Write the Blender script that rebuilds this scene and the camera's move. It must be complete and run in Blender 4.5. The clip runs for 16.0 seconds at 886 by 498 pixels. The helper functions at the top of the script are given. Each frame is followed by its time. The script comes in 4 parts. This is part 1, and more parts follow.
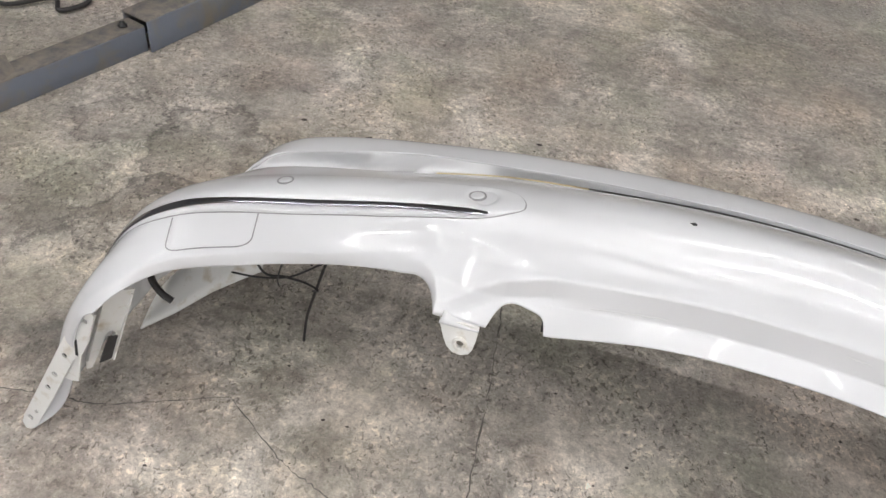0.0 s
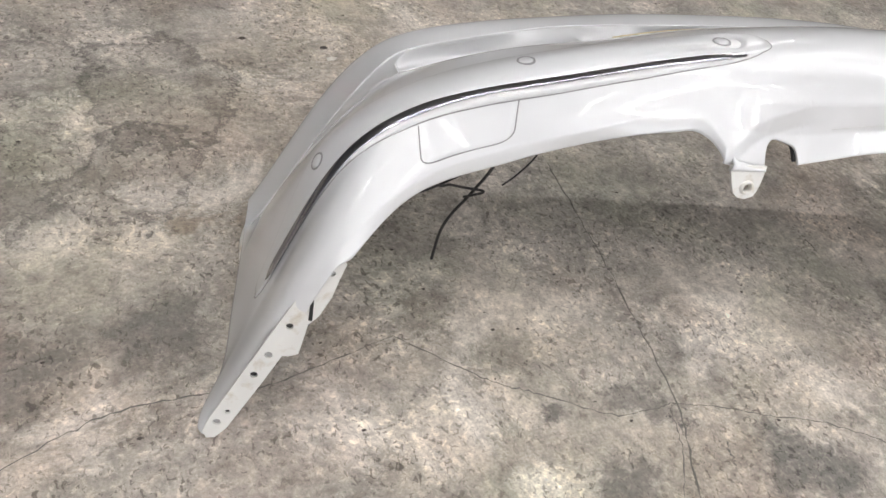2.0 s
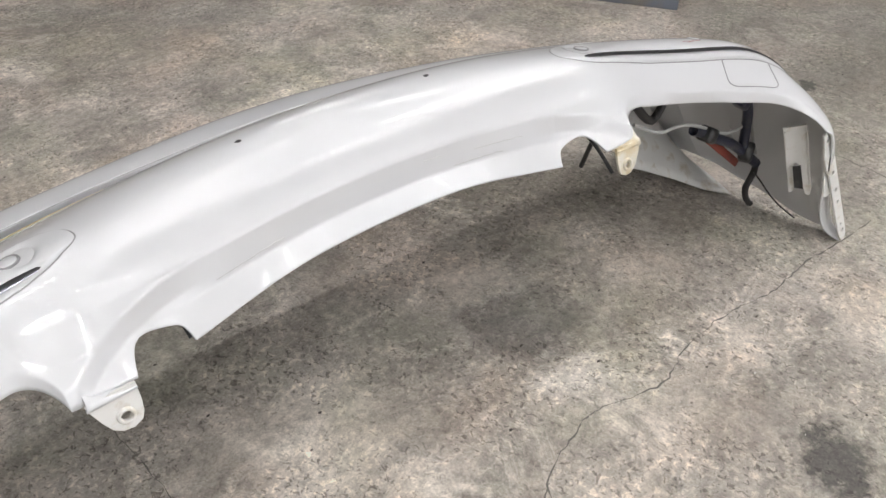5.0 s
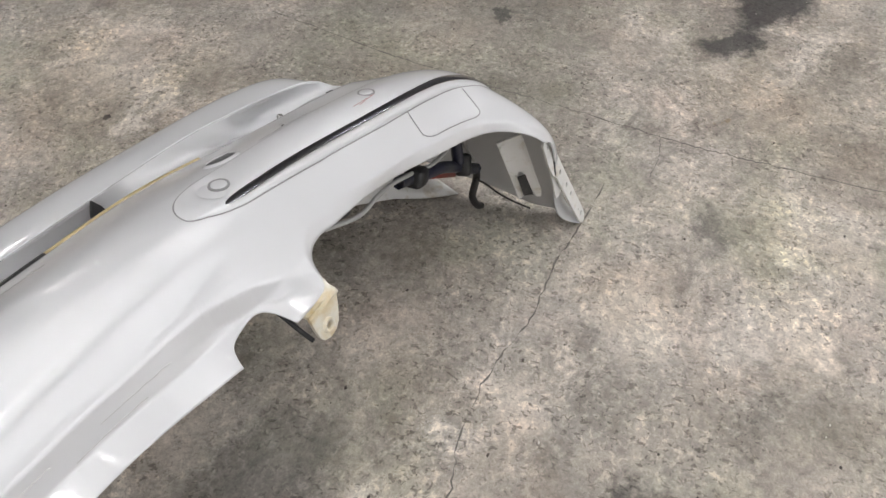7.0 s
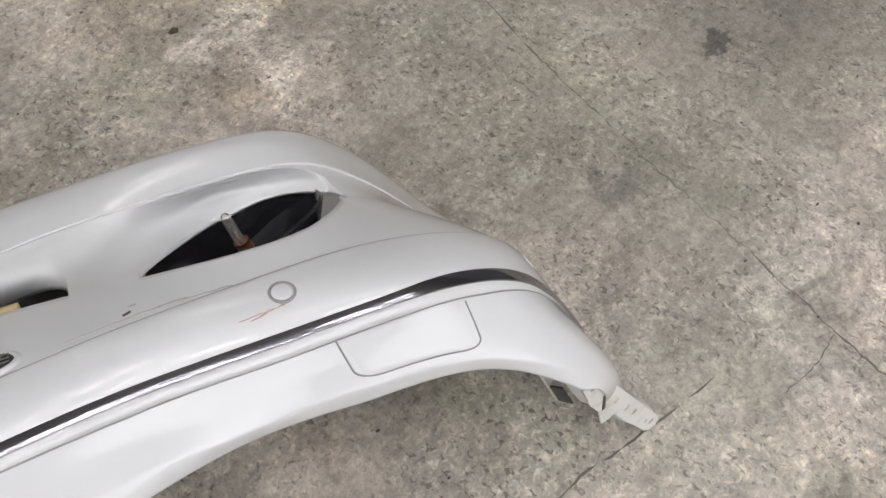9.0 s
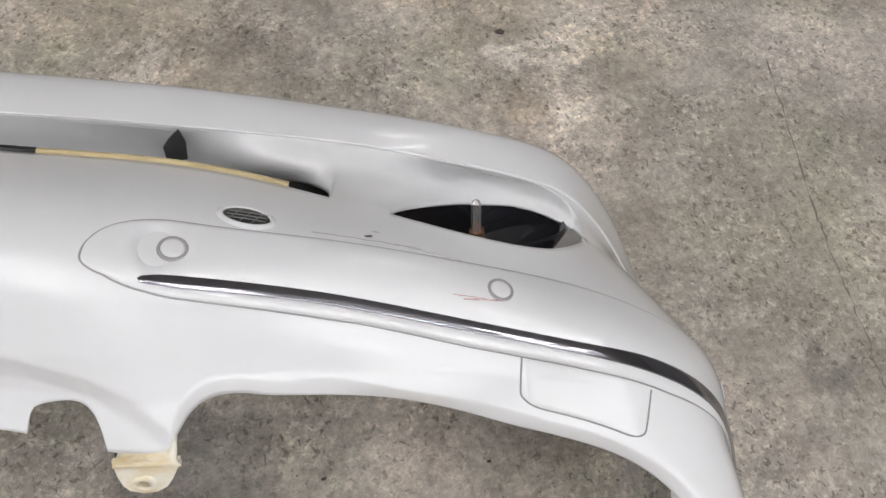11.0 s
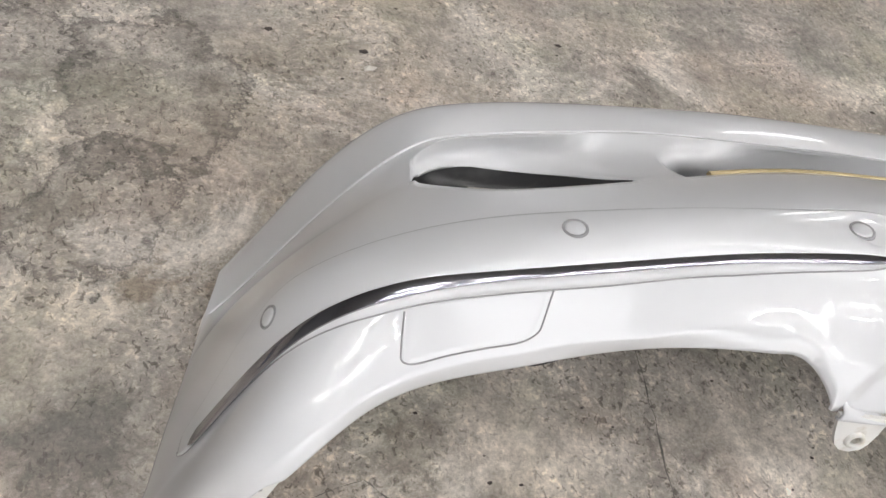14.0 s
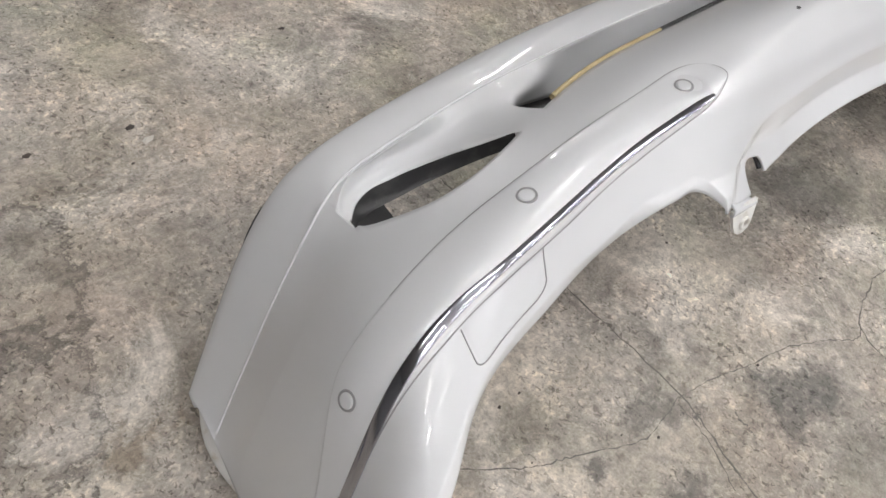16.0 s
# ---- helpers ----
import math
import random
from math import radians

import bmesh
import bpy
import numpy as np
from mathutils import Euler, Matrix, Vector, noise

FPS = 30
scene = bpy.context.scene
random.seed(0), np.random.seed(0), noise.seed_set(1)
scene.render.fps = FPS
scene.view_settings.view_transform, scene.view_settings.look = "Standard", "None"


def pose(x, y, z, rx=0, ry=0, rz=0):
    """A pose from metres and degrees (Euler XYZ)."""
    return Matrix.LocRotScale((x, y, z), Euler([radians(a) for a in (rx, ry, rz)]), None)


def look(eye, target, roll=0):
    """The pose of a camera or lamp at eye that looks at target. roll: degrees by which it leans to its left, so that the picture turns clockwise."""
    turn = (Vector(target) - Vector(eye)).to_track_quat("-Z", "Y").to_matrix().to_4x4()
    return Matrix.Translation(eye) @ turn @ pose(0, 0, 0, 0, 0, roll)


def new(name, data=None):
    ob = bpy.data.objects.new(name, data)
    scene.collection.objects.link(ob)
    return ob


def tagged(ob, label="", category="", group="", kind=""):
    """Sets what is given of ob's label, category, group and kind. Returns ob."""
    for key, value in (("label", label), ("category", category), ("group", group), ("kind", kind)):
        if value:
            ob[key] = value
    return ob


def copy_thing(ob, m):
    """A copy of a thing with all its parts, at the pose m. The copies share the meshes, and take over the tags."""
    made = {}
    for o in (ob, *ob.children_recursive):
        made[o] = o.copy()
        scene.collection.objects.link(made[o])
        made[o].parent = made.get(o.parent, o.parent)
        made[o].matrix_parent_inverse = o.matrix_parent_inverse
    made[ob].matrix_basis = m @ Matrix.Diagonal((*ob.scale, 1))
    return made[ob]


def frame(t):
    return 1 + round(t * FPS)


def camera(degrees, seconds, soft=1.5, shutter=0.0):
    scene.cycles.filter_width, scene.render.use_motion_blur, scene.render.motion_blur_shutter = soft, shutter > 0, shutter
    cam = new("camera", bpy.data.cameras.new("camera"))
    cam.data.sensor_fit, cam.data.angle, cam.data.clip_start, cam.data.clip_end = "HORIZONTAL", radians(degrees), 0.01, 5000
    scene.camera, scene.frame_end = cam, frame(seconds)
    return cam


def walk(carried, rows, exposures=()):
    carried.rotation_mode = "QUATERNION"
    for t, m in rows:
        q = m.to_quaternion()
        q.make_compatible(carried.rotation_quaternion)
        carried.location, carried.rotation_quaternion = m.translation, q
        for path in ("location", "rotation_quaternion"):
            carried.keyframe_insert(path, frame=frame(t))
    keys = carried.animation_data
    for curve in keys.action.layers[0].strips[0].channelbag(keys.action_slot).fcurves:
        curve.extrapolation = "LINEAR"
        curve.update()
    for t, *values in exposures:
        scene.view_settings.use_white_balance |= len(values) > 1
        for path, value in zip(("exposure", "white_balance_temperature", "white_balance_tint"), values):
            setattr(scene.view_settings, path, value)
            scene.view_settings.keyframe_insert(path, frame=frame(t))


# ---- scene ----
cam = camera(59.6, 16.0)
PATH = [
    (0, (0.016, 0.074, 0.969), (-0.006, 1.543, -0.388), 8.2),
    (0.5, (-0.139, 0.0, 0.983), (0.104, 1.488, -0.331), 5.2),
    (1, (-0.291, 0.044, 0.937), (0.163, 1.434, -0.427), 7.6),
    (1.5, (-0.464, 0.124, 0.887), (0.141, 1.423, -0.509), 14.9),
    (2, (-0.6, 0.156, 0.79), (0.178, 1.4, -0.57), 17.1),
    (2.5, (-0.628, 0.183, 0.696), (0.212, 1.398, -0.652), 15.2),
    (3, (-0.56, 0.217, 0.711), (0.318, 1.415, -0.629), 10.8),
    (3.5, (-0.474, 0.229, 0.737), (0.473, 1.405, -0.574), 7.2),
    (3.7, (-0.439, 0.229, 0.754), (0.545, 1.389, -0.545), 6.3),
    (4, (-0.364, 0.216, 0.781), (0.676, 1.352, -0.494), 4.8),
    (4.1, (-0.338, 0.212, 0.785), (0.727, 1.34, -0.478), 4.3),
    (4.5, (-0.232, 0.18, 0.827), (0.897, 1.257, -0.424), 2.5),
    (5, (-0.116, 0.144, 0.859), (1.088, 1.135, -0.394), 0.9),
    (5.2, (-0.086, 0.129, 0.861), (1.146, 1.08, -0.395), 0.2),
    (7.3, (0.433, 0.315, 0.929), (1.672, 0.591, -0.617), 2.7),
    (7.5, (0.541, 0.334, 0.903), (1.709, 0.613, -0.696), 3.8),
    (8, (0.665, 0.331, 0.903), (1.714, 0.713, -0.756), 4.8),
    (8.2, (0.69, 0.315, 0.923), (1.687, 0.757, -0.754), 4.4),
    (10.3, (0.996, 0.311, 0.802), (1.465, 1.088, -0.98), 5.1),
    (10.5, (0.948, 0.322, 0.826), (1.416, 1.16, -0.929), 6.8),
    (11, (0.782, 0.314, 0.884), (1.225, 1.277, -0.813), 9.7),
    (11.5, (0.591, 0.322, 0.936), (1.0, 1.361, -0.723), 11.4),
    (12, (0.413, 0.331, 0.968), (0.774, 1.409, -0.677), 13.0),
    (12.3, (0.272, 0.371, 0.947), (0.605, 1.468, -0.692), 13.9),
    (12.5, (0.156, 0.419, 0.928), (0.481, 1.528, -0.704), 15.1),
    (13, (-0.066, 0.475, 0.897), (0.232, 1.586, -0.739), 16.7),
    (13.5, (-0.277, 0.434, 0.873), (0.172, 1.547, -0.727), 19.7),
    (14, (-0.459, 0.451, 0.796), (0.172, 1.582, -0.729), 24.4),
    (14.5, (-0.574, 0.437, 0.722), (0.224, 1.579, -0.713), 26.9),
    (15, (-0.661, 0.338, 0.78), (0.315, 1.392, -0.612), 24.5),
    (15.5, (-0.719, 0.386, 0.863), (0.339, 1.282, -0.578), 19.5),
    (16, (-0.666, 0.567, 0.876), (0.491, 1.218, -0.62), 16.5),
]
walk(cam, [(t, look(eye, target, roll)) for t, eye, target, roll in PATH],
     exposures=[(0, -0.08), (2, 0.06), (3.2, 0.08), (4.4, -0.06), (5, -0.06), (7.5, -0.28), (10.5, -0.10), (12.5, -0.30), (13.2, -0.22), (14, -0.02), (15, -0.03), (16, -0.08)])

# ---- world and light ----
world = bpy.data.worlds.new("world")
scene.world = world
world.use_nodes = True
world.node_tree.nodes["Background"].inputs["Color"].default_value = (0.80, 0.88, 1.0, 1)
world.node_tree.nodes["Background"].inputs["Strength"].default_value = 0.2


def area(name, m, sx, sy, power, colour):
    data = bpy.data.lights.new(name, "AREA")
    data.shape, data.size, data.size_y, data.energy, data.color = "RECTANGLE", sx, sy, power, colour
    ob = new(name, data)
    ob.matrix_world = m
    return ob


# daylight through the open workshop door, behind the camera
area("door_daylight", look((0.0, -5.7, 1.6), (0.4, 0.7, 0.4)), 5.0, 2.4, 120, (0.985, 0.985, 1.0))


# ---- materials ----
def material(name, colour=(0.8, 0.8, 0.8), rough=0.5, metal=0.0, coat=0.0, ior=1.5):
    m = bpy.data.materials.new(name)
    m.use_nodes = True
    b = m.node_tree.nodes["Principled BSDF"]
    b.inputs["Base Color"].default_value = (*colour, 1)
    b.inputs["Roughness"].default_value = rough
    b.inputs["Metallic"].default_value = metal
    b.inputs["Coat Weight"].default_value = coat
    b.inputs["Coat Roughness"].default_value = 0.06
    b.inputs["IOR"].default_value = ior
    return m, m.node_tree.nodes, m.node_tree.links, b


def coords(n, l, scale=(1, 1, 1), turn=0.0, shift=(0, 0, 0)):
    c, mp = n.new("ShaderNodeTexCoord"), n.new("ShaderNodeMapping")
    mp.inputs["Scale"].default_value = scale
    mp.inputs["Rotation"].default_value = (0, 0, turn)
    mp.inputs["Location"].default_value = shift
    l.new(c.outputs["Object"], mp.inputs["Vector"])
    return mp.outputs["Vector"]


def noise_tex(n, l, vec, scale, detail=4.0, rough=0.55, distort=0.0):
    x = n.new("ShaderNodeTexNoise")
    x.inputs["Scale"].default_value, x.inputs["Detail"].default_value = scale, detail
    x.inputs["Roughness"].default_value, x.inputs["Distortion"].default_value = rough, distort
    l.new(vec, x.inputs["Vector"])
    return x.outputs["Fac"]


def ramp(n, l, fac, lo, hi, c0=(0, 0, 0), c1=(1, 1, 1)):
    r = n.new("ShaderNodeValToRGB")
    r.color_ramp.elements[0].position, r.color_ramp.elements[1].position = lo, hi
    r.color_ramp.elements[0].color, r.color_ramp.elements[1].color = (*c0, 1), (*c1, 1)
    l.new(fac, r.inputs["Fac"])
    return r.outputs["Color"]


def mix(n, l, fac, a, b, mode="MIX"):
    x = n.new("ShaderNodeMix")
    x.data_type, x.blend_type = "RGBA", mode
    for value, slot in ((fac, 0), (a, 6), (b, 7)):
        if isinstance(value, (int, float)):
            x.inputs[slot].default_value = value
        elif isinstance(value, tuple):
            x.inputs[slot].default_value = (*value, 1)
        else:
            l.new(value, x.inputs[slot])
    return x.outputs[2]


def bump(n, l, height, bsdf, strength, distance):
    x = n.new("ShaderNodeBump")
    x.inputs["Strength"].default_value, x.inputs["Distance"].default_value = strength, distance
    l.new(height, x.inputs["Height"])
    l.new(x.outputs["Normal"], bsdf.inputs["Normal"])


def math_node(n, l, op, a, b):
    x = n.new("ShaderNodeMath")
    x.operation, x.use_clamp = op, False
    for i, value in enumerate((a, b)):
        if isinstance(value, (int, float)):
            x.inputs[i].default_value = value
        else:
            l.new(value, x.inputs[i])
    return x.outputs[0]


# floor marks: place, radii, turn, strength and, for dark ones, the colour they leave
SMUDGES_NEAR = (
    (-0.57, 0.78, 0.075, 0.085, 20, 0.74, (0.123, 0.116, 0.107)), (-0.107, 0.574, 0.026, 0.020, 0, 0.81, (0.131, 0.123, 0.115)), (0.02, 0.572, 0.080, 0.030, -14, 0.68, (0.139, 0.131, 0.123)),
    (0.060, 0.537, 0.013, 0.011, 0, 0.90, (0.090, 0.086, 0.086)), (-0.063, 0.448, 0.050, 0.055, 30, 0.68, (0.123, 0.115, 0.107)), (0.205, 0.435, 0.090, 0.062, -15, 0.84, (0.135, 0.130, 0.121)),
    (-0.493, 0.985, 0.055, 0.050, 20, 0.61, (0.189, 0.143, 0.094)), (-0.72, 0.74, 0.10, 0.07, 60, 0.68, (0.115, 0.107, 0.097)))
# broad olive-grey darkening: weaker light over the far floor put into its colour
DIMMED_WIDE = ((1.55, 0.65, 0.40, 0.45, 0, 0.45, (0.21, 0.20, 0.172)), (2.25, 0.65, 0.60, 0.60, 0, 0.55, (0.17, 0.162, 0.148)), (1.05, 2.25, 0.50, 0.50, 0, 0.40, (0.20, 0.19, 0.172)), (2.0, 1.6, 0.5, 0.5, 0, 0.45, (0.18, 0.17, 0.155)))
# (0.66, 0.60) and (0.95, 1.10) are plain darker patches beneath and behind the bumper
SMUDGES_AND_DARK_FAR = (
    (0.66, 0.60, 0.13, 0.085, -25, 0.68, (0.123, 0.116, 0.108)), (0.70, 0.15, 0.075, 0.050, 10, 0.90, (0.078, 0.074, 0.070)), (1.80, 0.07, 0.09, 0.055, -28, 0.90, (0.049, 0.048, 0.049)),
    (1.97, -0.01, 0.18, 0.075, -28, 0.90, (0.041, 0.039, 0.041)), (1.24, 0.08, 0.085, 0.026, 12, 0.61, (0.123, 0.119, 0.113)), (0.95, 1.10, 0.14, 0.07, -18, 0.41, (0.139, 0.131, 0.123)),
    (1.44, 0.528, 0.042, 0.036, 0, 0.61, (0.131, 0.123, 0.113)), (1.337, 0.442, 0.055, 0.04, 20, 0.54, (0.131, 0.123, 0.115)), (1.774, 0.559, 0.032, 0.018, 0, 0.90, (0.082, 0.078, 0.074)), (1.523, 0.065, 0.018, 0.014, 0, 0.81, (0.246, 0.197, 0.123)))
WET_RINGS = ((-0.500, 1.300, 0.120, 0.165, 10, 0.80), (-0.570, 1.090, 0.085, 0.125, -25, 0.75), (-0.700, 1.360, 0.110, 0.090, 0, 0.75), (-0.385, 1.280, 0.060, 0.100, 20, 0.45), (-0.70, 1.10, 0.08, 0.11, 0, 0.55))
# pale wear; the last three entries paint brighter light under the bumper
PALE_AND_LIT_NEAR = ((-0.624, 1.227, 0.050, 0.050, 0, 0.60), (-0.559, 0.945, 0.060, 0.045, 0, 0.60), (-0.70, 0.955, 0.060, 0.045, 0, 0.50), (-0.154, 0.610, 0.055, 0.032, -20, 0.60), (-0.30, 0.585, 0.12, 0.06, -15, 0.50),
             (-0.159, 0.490, 0.060, 0.040, 0, 0.45), (0.335, 0.520, 0.080, 0.040, -20, 0.55), (0.07, 0.625, 0.085, 0.025, -20, 0.35), (0.55, 0.33, 0.16, 0.07, 10, 0.50), (-0.05, 0.72, 0.16, 0.08, -15, 0.35), (0.30, 0.70, 0.22, 0.12, -15, 0.60), (-0.06, 0.80, 0.16, 0.10, -15, 0.45), (0.62, 0.78, 0.18, 0.10, -15, 0.40))
PALE_FAR = ((1.03, 0.19, 0.10, 0.075, -25, 0.60), (1.28, -0.04, 0.10, 0.06, 0, 0.50), (1.07, -0.06, 0.10, 0.06, 0, 0.55), (1.36, 1.156, 0.06, 0.05, 0, 0.45), (1.45, 1.36, 0.09, 0.06, 0, 0.40), (1.253, 1.00, 0.09, 0.05, -20, 0.40),
            (1.36, 0.75, 0.07, 0.05, 0, 0.35), (0.90, 1.46, 0.22, 0.06, 0, 0.45), (1.315, 1.36, 0.13, 0.08, -20, 0.40), (0.285, 1.53, 0.26, 0.08, -5, 0.45), (0.86, 0.31, 0.12, 0.06, -20, 0.45), (-0.12, 1.62, 0.12, 0.20, 0, 0.40), (0.35, 2.35, 0.30, 0.25, 10, 0.45))


def make_concrete():
    m, n, l, b = material("worn_concrete", rough=0.6)
    v = coords(n, l)
    big = noise_tex(n, l, v, 1.3, 4, 0.6, 0.3)
    mid = noise_tex(n, l, v, 5.2, 10, 0.70, 0.15)
    blot = noise_tex(n, l, coords(n, l, shift=(5.1, 2.3, 0)), 15.0, 8, 0.72, 0.3)
    fine = noise_tex(n, l, v, 60.0, 6, 0.75)
    grit = noise_tex(n, l, v, 230.0, 3, 0.7)
    base = ramp(n, l, mid, 0.36, 0.62, (0.285, 0.268, 0.247), (0.535, 0.506, 0.472))
    base = mix(n, l, ramp(n, l, big, 0.36, 0.62), mix(n, l, 1.0, base, (0.80, 0.785, 0.765), "MULTIPLY"), base)
    base = mix(n, l, 0.85, base, ramp(n, l, blot, 0.34, 0.66, (0.74, 0.735, 0.725), (1.24, 1.24, 1.235)), "MULTIPLY")
    warm = noise_tex(n, l, coords(n, l, shift=(1.7, 4.4, 0)), 2.2, 4, 0.6)
    base = mix(n, l, ramp(n, l, warm, 0.45, 0.68), base, mix(n, l, 1.0, base, (1.025, 0.99, 0.92), "MULTIPLY"))
    pale = noise_tex(n, l, coords(n, l, shift=(3.1, 7.7, 0)), 4.0, 10, 0.78, 0.5)
    base = mix(n, l, ramp(n, l, pale, 0.53, 0.64), base, (0.65, 0.614, 0.566))
    oil = noise_tex(n, l, coords(n, l, shift=(9.3, 1.2, 0)), 2.8, 9, 0.70, 0.8)
    base = mix(n, l, ramp(n, l, oil, 0.58, 0.70, (0, 0, 0), (0.75, 0.75, 0.75)), base, (0.19, 0.18, 0.163))
    # stains, pale worn patches and painted-in light and shade, with ragged outlines
    warp = n.new("ShaderNodeTexNoise")
    warp.inputs["Scale"].default_value, warp.inputs["Detail"].default_value, warp.inputs["Roughness"].default_value = 9.0, 8.0, 0.72
    l.new(v, warp.inputs["Vector"])

    def patch(cx, cy, rx, ry, turn, strength):
        shift = n.new("ShaderNodeVectorMath")
        shift.operation = "MULTIPLY_ADD"
        l.new(warp.outputs["Color"], shift.inputs[0])
        shift.inputs[1].default_value = (0.24, 0.24, 0.0)
        l.new(v, shift.inputs[2])
        mp = n.new("ShaderNodeMapping")
        mp.vector_type = "TEXTURE"
        mp.inputs["Location"].default_value = (cx + 0.12, cy + 0.12, 0)
        mp.inputs["Rotation"].default_value = (0, 0, radians(turn))
        mp.inputs["Scale"].default_value = (rx, ry, 1)
        l.new(shift.outputs[0], mp.inputs["Vector"])
        size = n.new("ShaderNodeVectorMath")
        size.operation = "LENGTH"
        l.new(mp.outputs["Vector"], size.inputs[0])
        return size.outputs["Value"], strength

    def solid(value, strength):
        return ramp(n, l, value, 0.55, 1.15, (strength, strength, strength), (0, 0, 0))

    def ring(value, strength):
        """Dark tide mark: a pale grey inside and a thin dark outline."""
        r = n.new("ShaderNodeValToRGB")
        for k, (at, f) in enumerate(((0.30, 0.22), (0.84, 0.32), (0.95, 1.0), (1.12, 0.0))):
            e = r.color_ramp.elements[k] if k < 2 else r.color_ramp.elements.new(at)
            e.position, e.color = at, (f * strength, f * strength, f * strength, 1)
        l.new(value, r.inputs["Fac"])
        return r.outputs["Color"]

    for mark in PALE_AND_LIT_NEAR + PALE_FAR:
        base = mix(n, l, solid(*patch(*mark)), base, mix(n, l, 1.0, base, (1.70, 1.69, 1.66), "MULTIPLY"))
    for *mark, colour in DIMMED_WIDE + SMUDGES_NEAR + SMUDGES_AND_DARK_FAR:
        base = mix(n, l, solid(*patch(*mark)), base, colour)
    for mark in WET_RINGS:
        base = mix(n, l, ring(*patch(*mark)), base, (0.105, 0.098, 0.090))
    # greenish and pinkish tinges
    tinge = noise_tex(n, l, coords(n, l, shift=(6.2, 3.9, 0)), 3.4, 5, 0.65)
    base = mix(n, l, ramp(n, l, tinge, 0.52, 0.66), base, mix(n, l, 1.0, base, (0.97, 1.01, 0.95), "MULTIPLY"))
    base = mix(n, l, ramp(n, l, tinge, 0.36, 0.48, (1, 1, 1), (0, 0, 0)), base, mix(n, l, 1.0, base, (1.03, 0.985, 0.97), "MULTIPLY"))
    # flaked crust: pale scales and dark pits gathered in patches
    where = noise_tex(n, l, coords(n, l, shift=(8.8, 0.6, 0)), 6.5, 6, 0.7)
    base = mix(n, l, 0.6, base, ramp(n, l, fine, 0.32, 0.66, (0.52, 0.515, 0.505), (1.46, 1.46, 1.45)), "MULTIPLY")
    base = mix(n, l, 0.55, base, ramp(n, l, grit, 0.30, 0.60, (0.66, 0.655, 0.65), (1.22, 1.22, 1.22)), "MULTIPLY")
    scales = noise_tex(n, l, coords(n, l, shift=(0.4, 2.7, 0)), 95.0, 5, 0.62, 0.6)
    mask = mix(n, l, 1.0, ramp(n, l, scales, 0.53, 0.59), ramp(n, l, where, 0.40, 0.58, (0.15, 0.15, 0.15), (0.8, 0.8, 0.8)), "MULTIPLY")
    base = mix(n, l, mask, base, mix(n, l, 1.0, base, (1.6, 1.59, 1.55), "MULTIPLY"))
    holes = noise_tex(n, l, coords(n, l, (1, 0.8, 1), 0.5, (4.4, 1.1, 0)), 120.0, 3, 0.6, 0.8)
    mask = mix(n, l, 1.0, ramp(n, l, holes, 0.375, 0.425, (1, 1, 1), (0, 0, 0)), ramp(n, l, where, 0.38, 0.56, (0.25, 0.25, 0.25), (0.95, 0.95, 0.95)), "MULTIPLY")
    base = mix(n, l, mask, base, mix(n, l, 1.0, base, (0.40, 0.385, 0.37), "MULTIPLY"))
    pits = n.new("ShaderNodeTexVoronoi")
    pits.inputs["Scale"].default_value = 44.0
    l.new(v, pits.inputs["Vector"])
    pit = ramp(n, l, pits.outputs["Distance"], 0.06, 0.13, (1, 1, 1), (0, 0, 0))
    rare = ramp(n, l, noise_tex(n, l, coords(n, l, shift=(40, 0, 0)), 24.0, 4, 0.7), 0.55, 0.65)
    base = mix(n, l, mix(n, l, 1.0, pit, rare, "MULTIPLY"), base, mix(n, l, 1.0, base, (0.38, 0.37, 0.36), "MULTIPLY"))
    base = mix(n, l, 1.0, base, (0.930, 0.910, 0.895), "MULTIPLY")
    l.new(base, b.inputs["Base Color"])
    l.new(ramp(n, l, mid, 0.3, 0.7, (0.42, 0.42, 0.42), (0.72, 0.72, 0.72)), b.inputs["Roughness"])
    bump(n, l, mix(n, l, 0.5, mix(n, l, 0.5, fine, grit), holes), b, 0.45, 0.003)
    return m


def make_paint():
    m, n, l, b = material("white_car_paint", (0.70, 0.712, 0.735), 0.30, 0.0, 1.0)
    b.inputs["Coat Roughness"].default_value = 0.03
    v = coords(n, l)
    l.new(ramp(n, l, noise_tex(n, l, v, 4.0, 3), 0.35, 0.65, (0.675, 0.683, 0.70), (0.69, 0.697, 0.712)), b.inputs["Base Color"])
    dust = ramp(n, l, noise_tex(n, l, coords(n, l, shift=(2, 5, 1)), 7.0, 6, 0.65), 0.42, 0.72, (0.025, 0.025, 0.025), (0.085, 0.085, 0.085))
    l.new(dust, b.inputs["Coat Roughness"])
    b.inputs["Coat IOR"].default_value = 1.45
    return m


def make_plastic(name, colour, rough, stain, amount):
    m, n, l, b = material(name, colour, rough)
    v = coords(n, l)
    f = ramp(n, l, noise_tex(n, l, v, 38.0, 5, 0.6, 0.3), 0.62 - 0.3 * amount, 0.80 - 0.2 * amount)
    l.new(mix(n, l, f, colour, stain), b.inputs["Base Color"])
    bump(n, l, noise_tex(n, l, v, 300.0, 3), b, 0.08, 0.001)
    return m


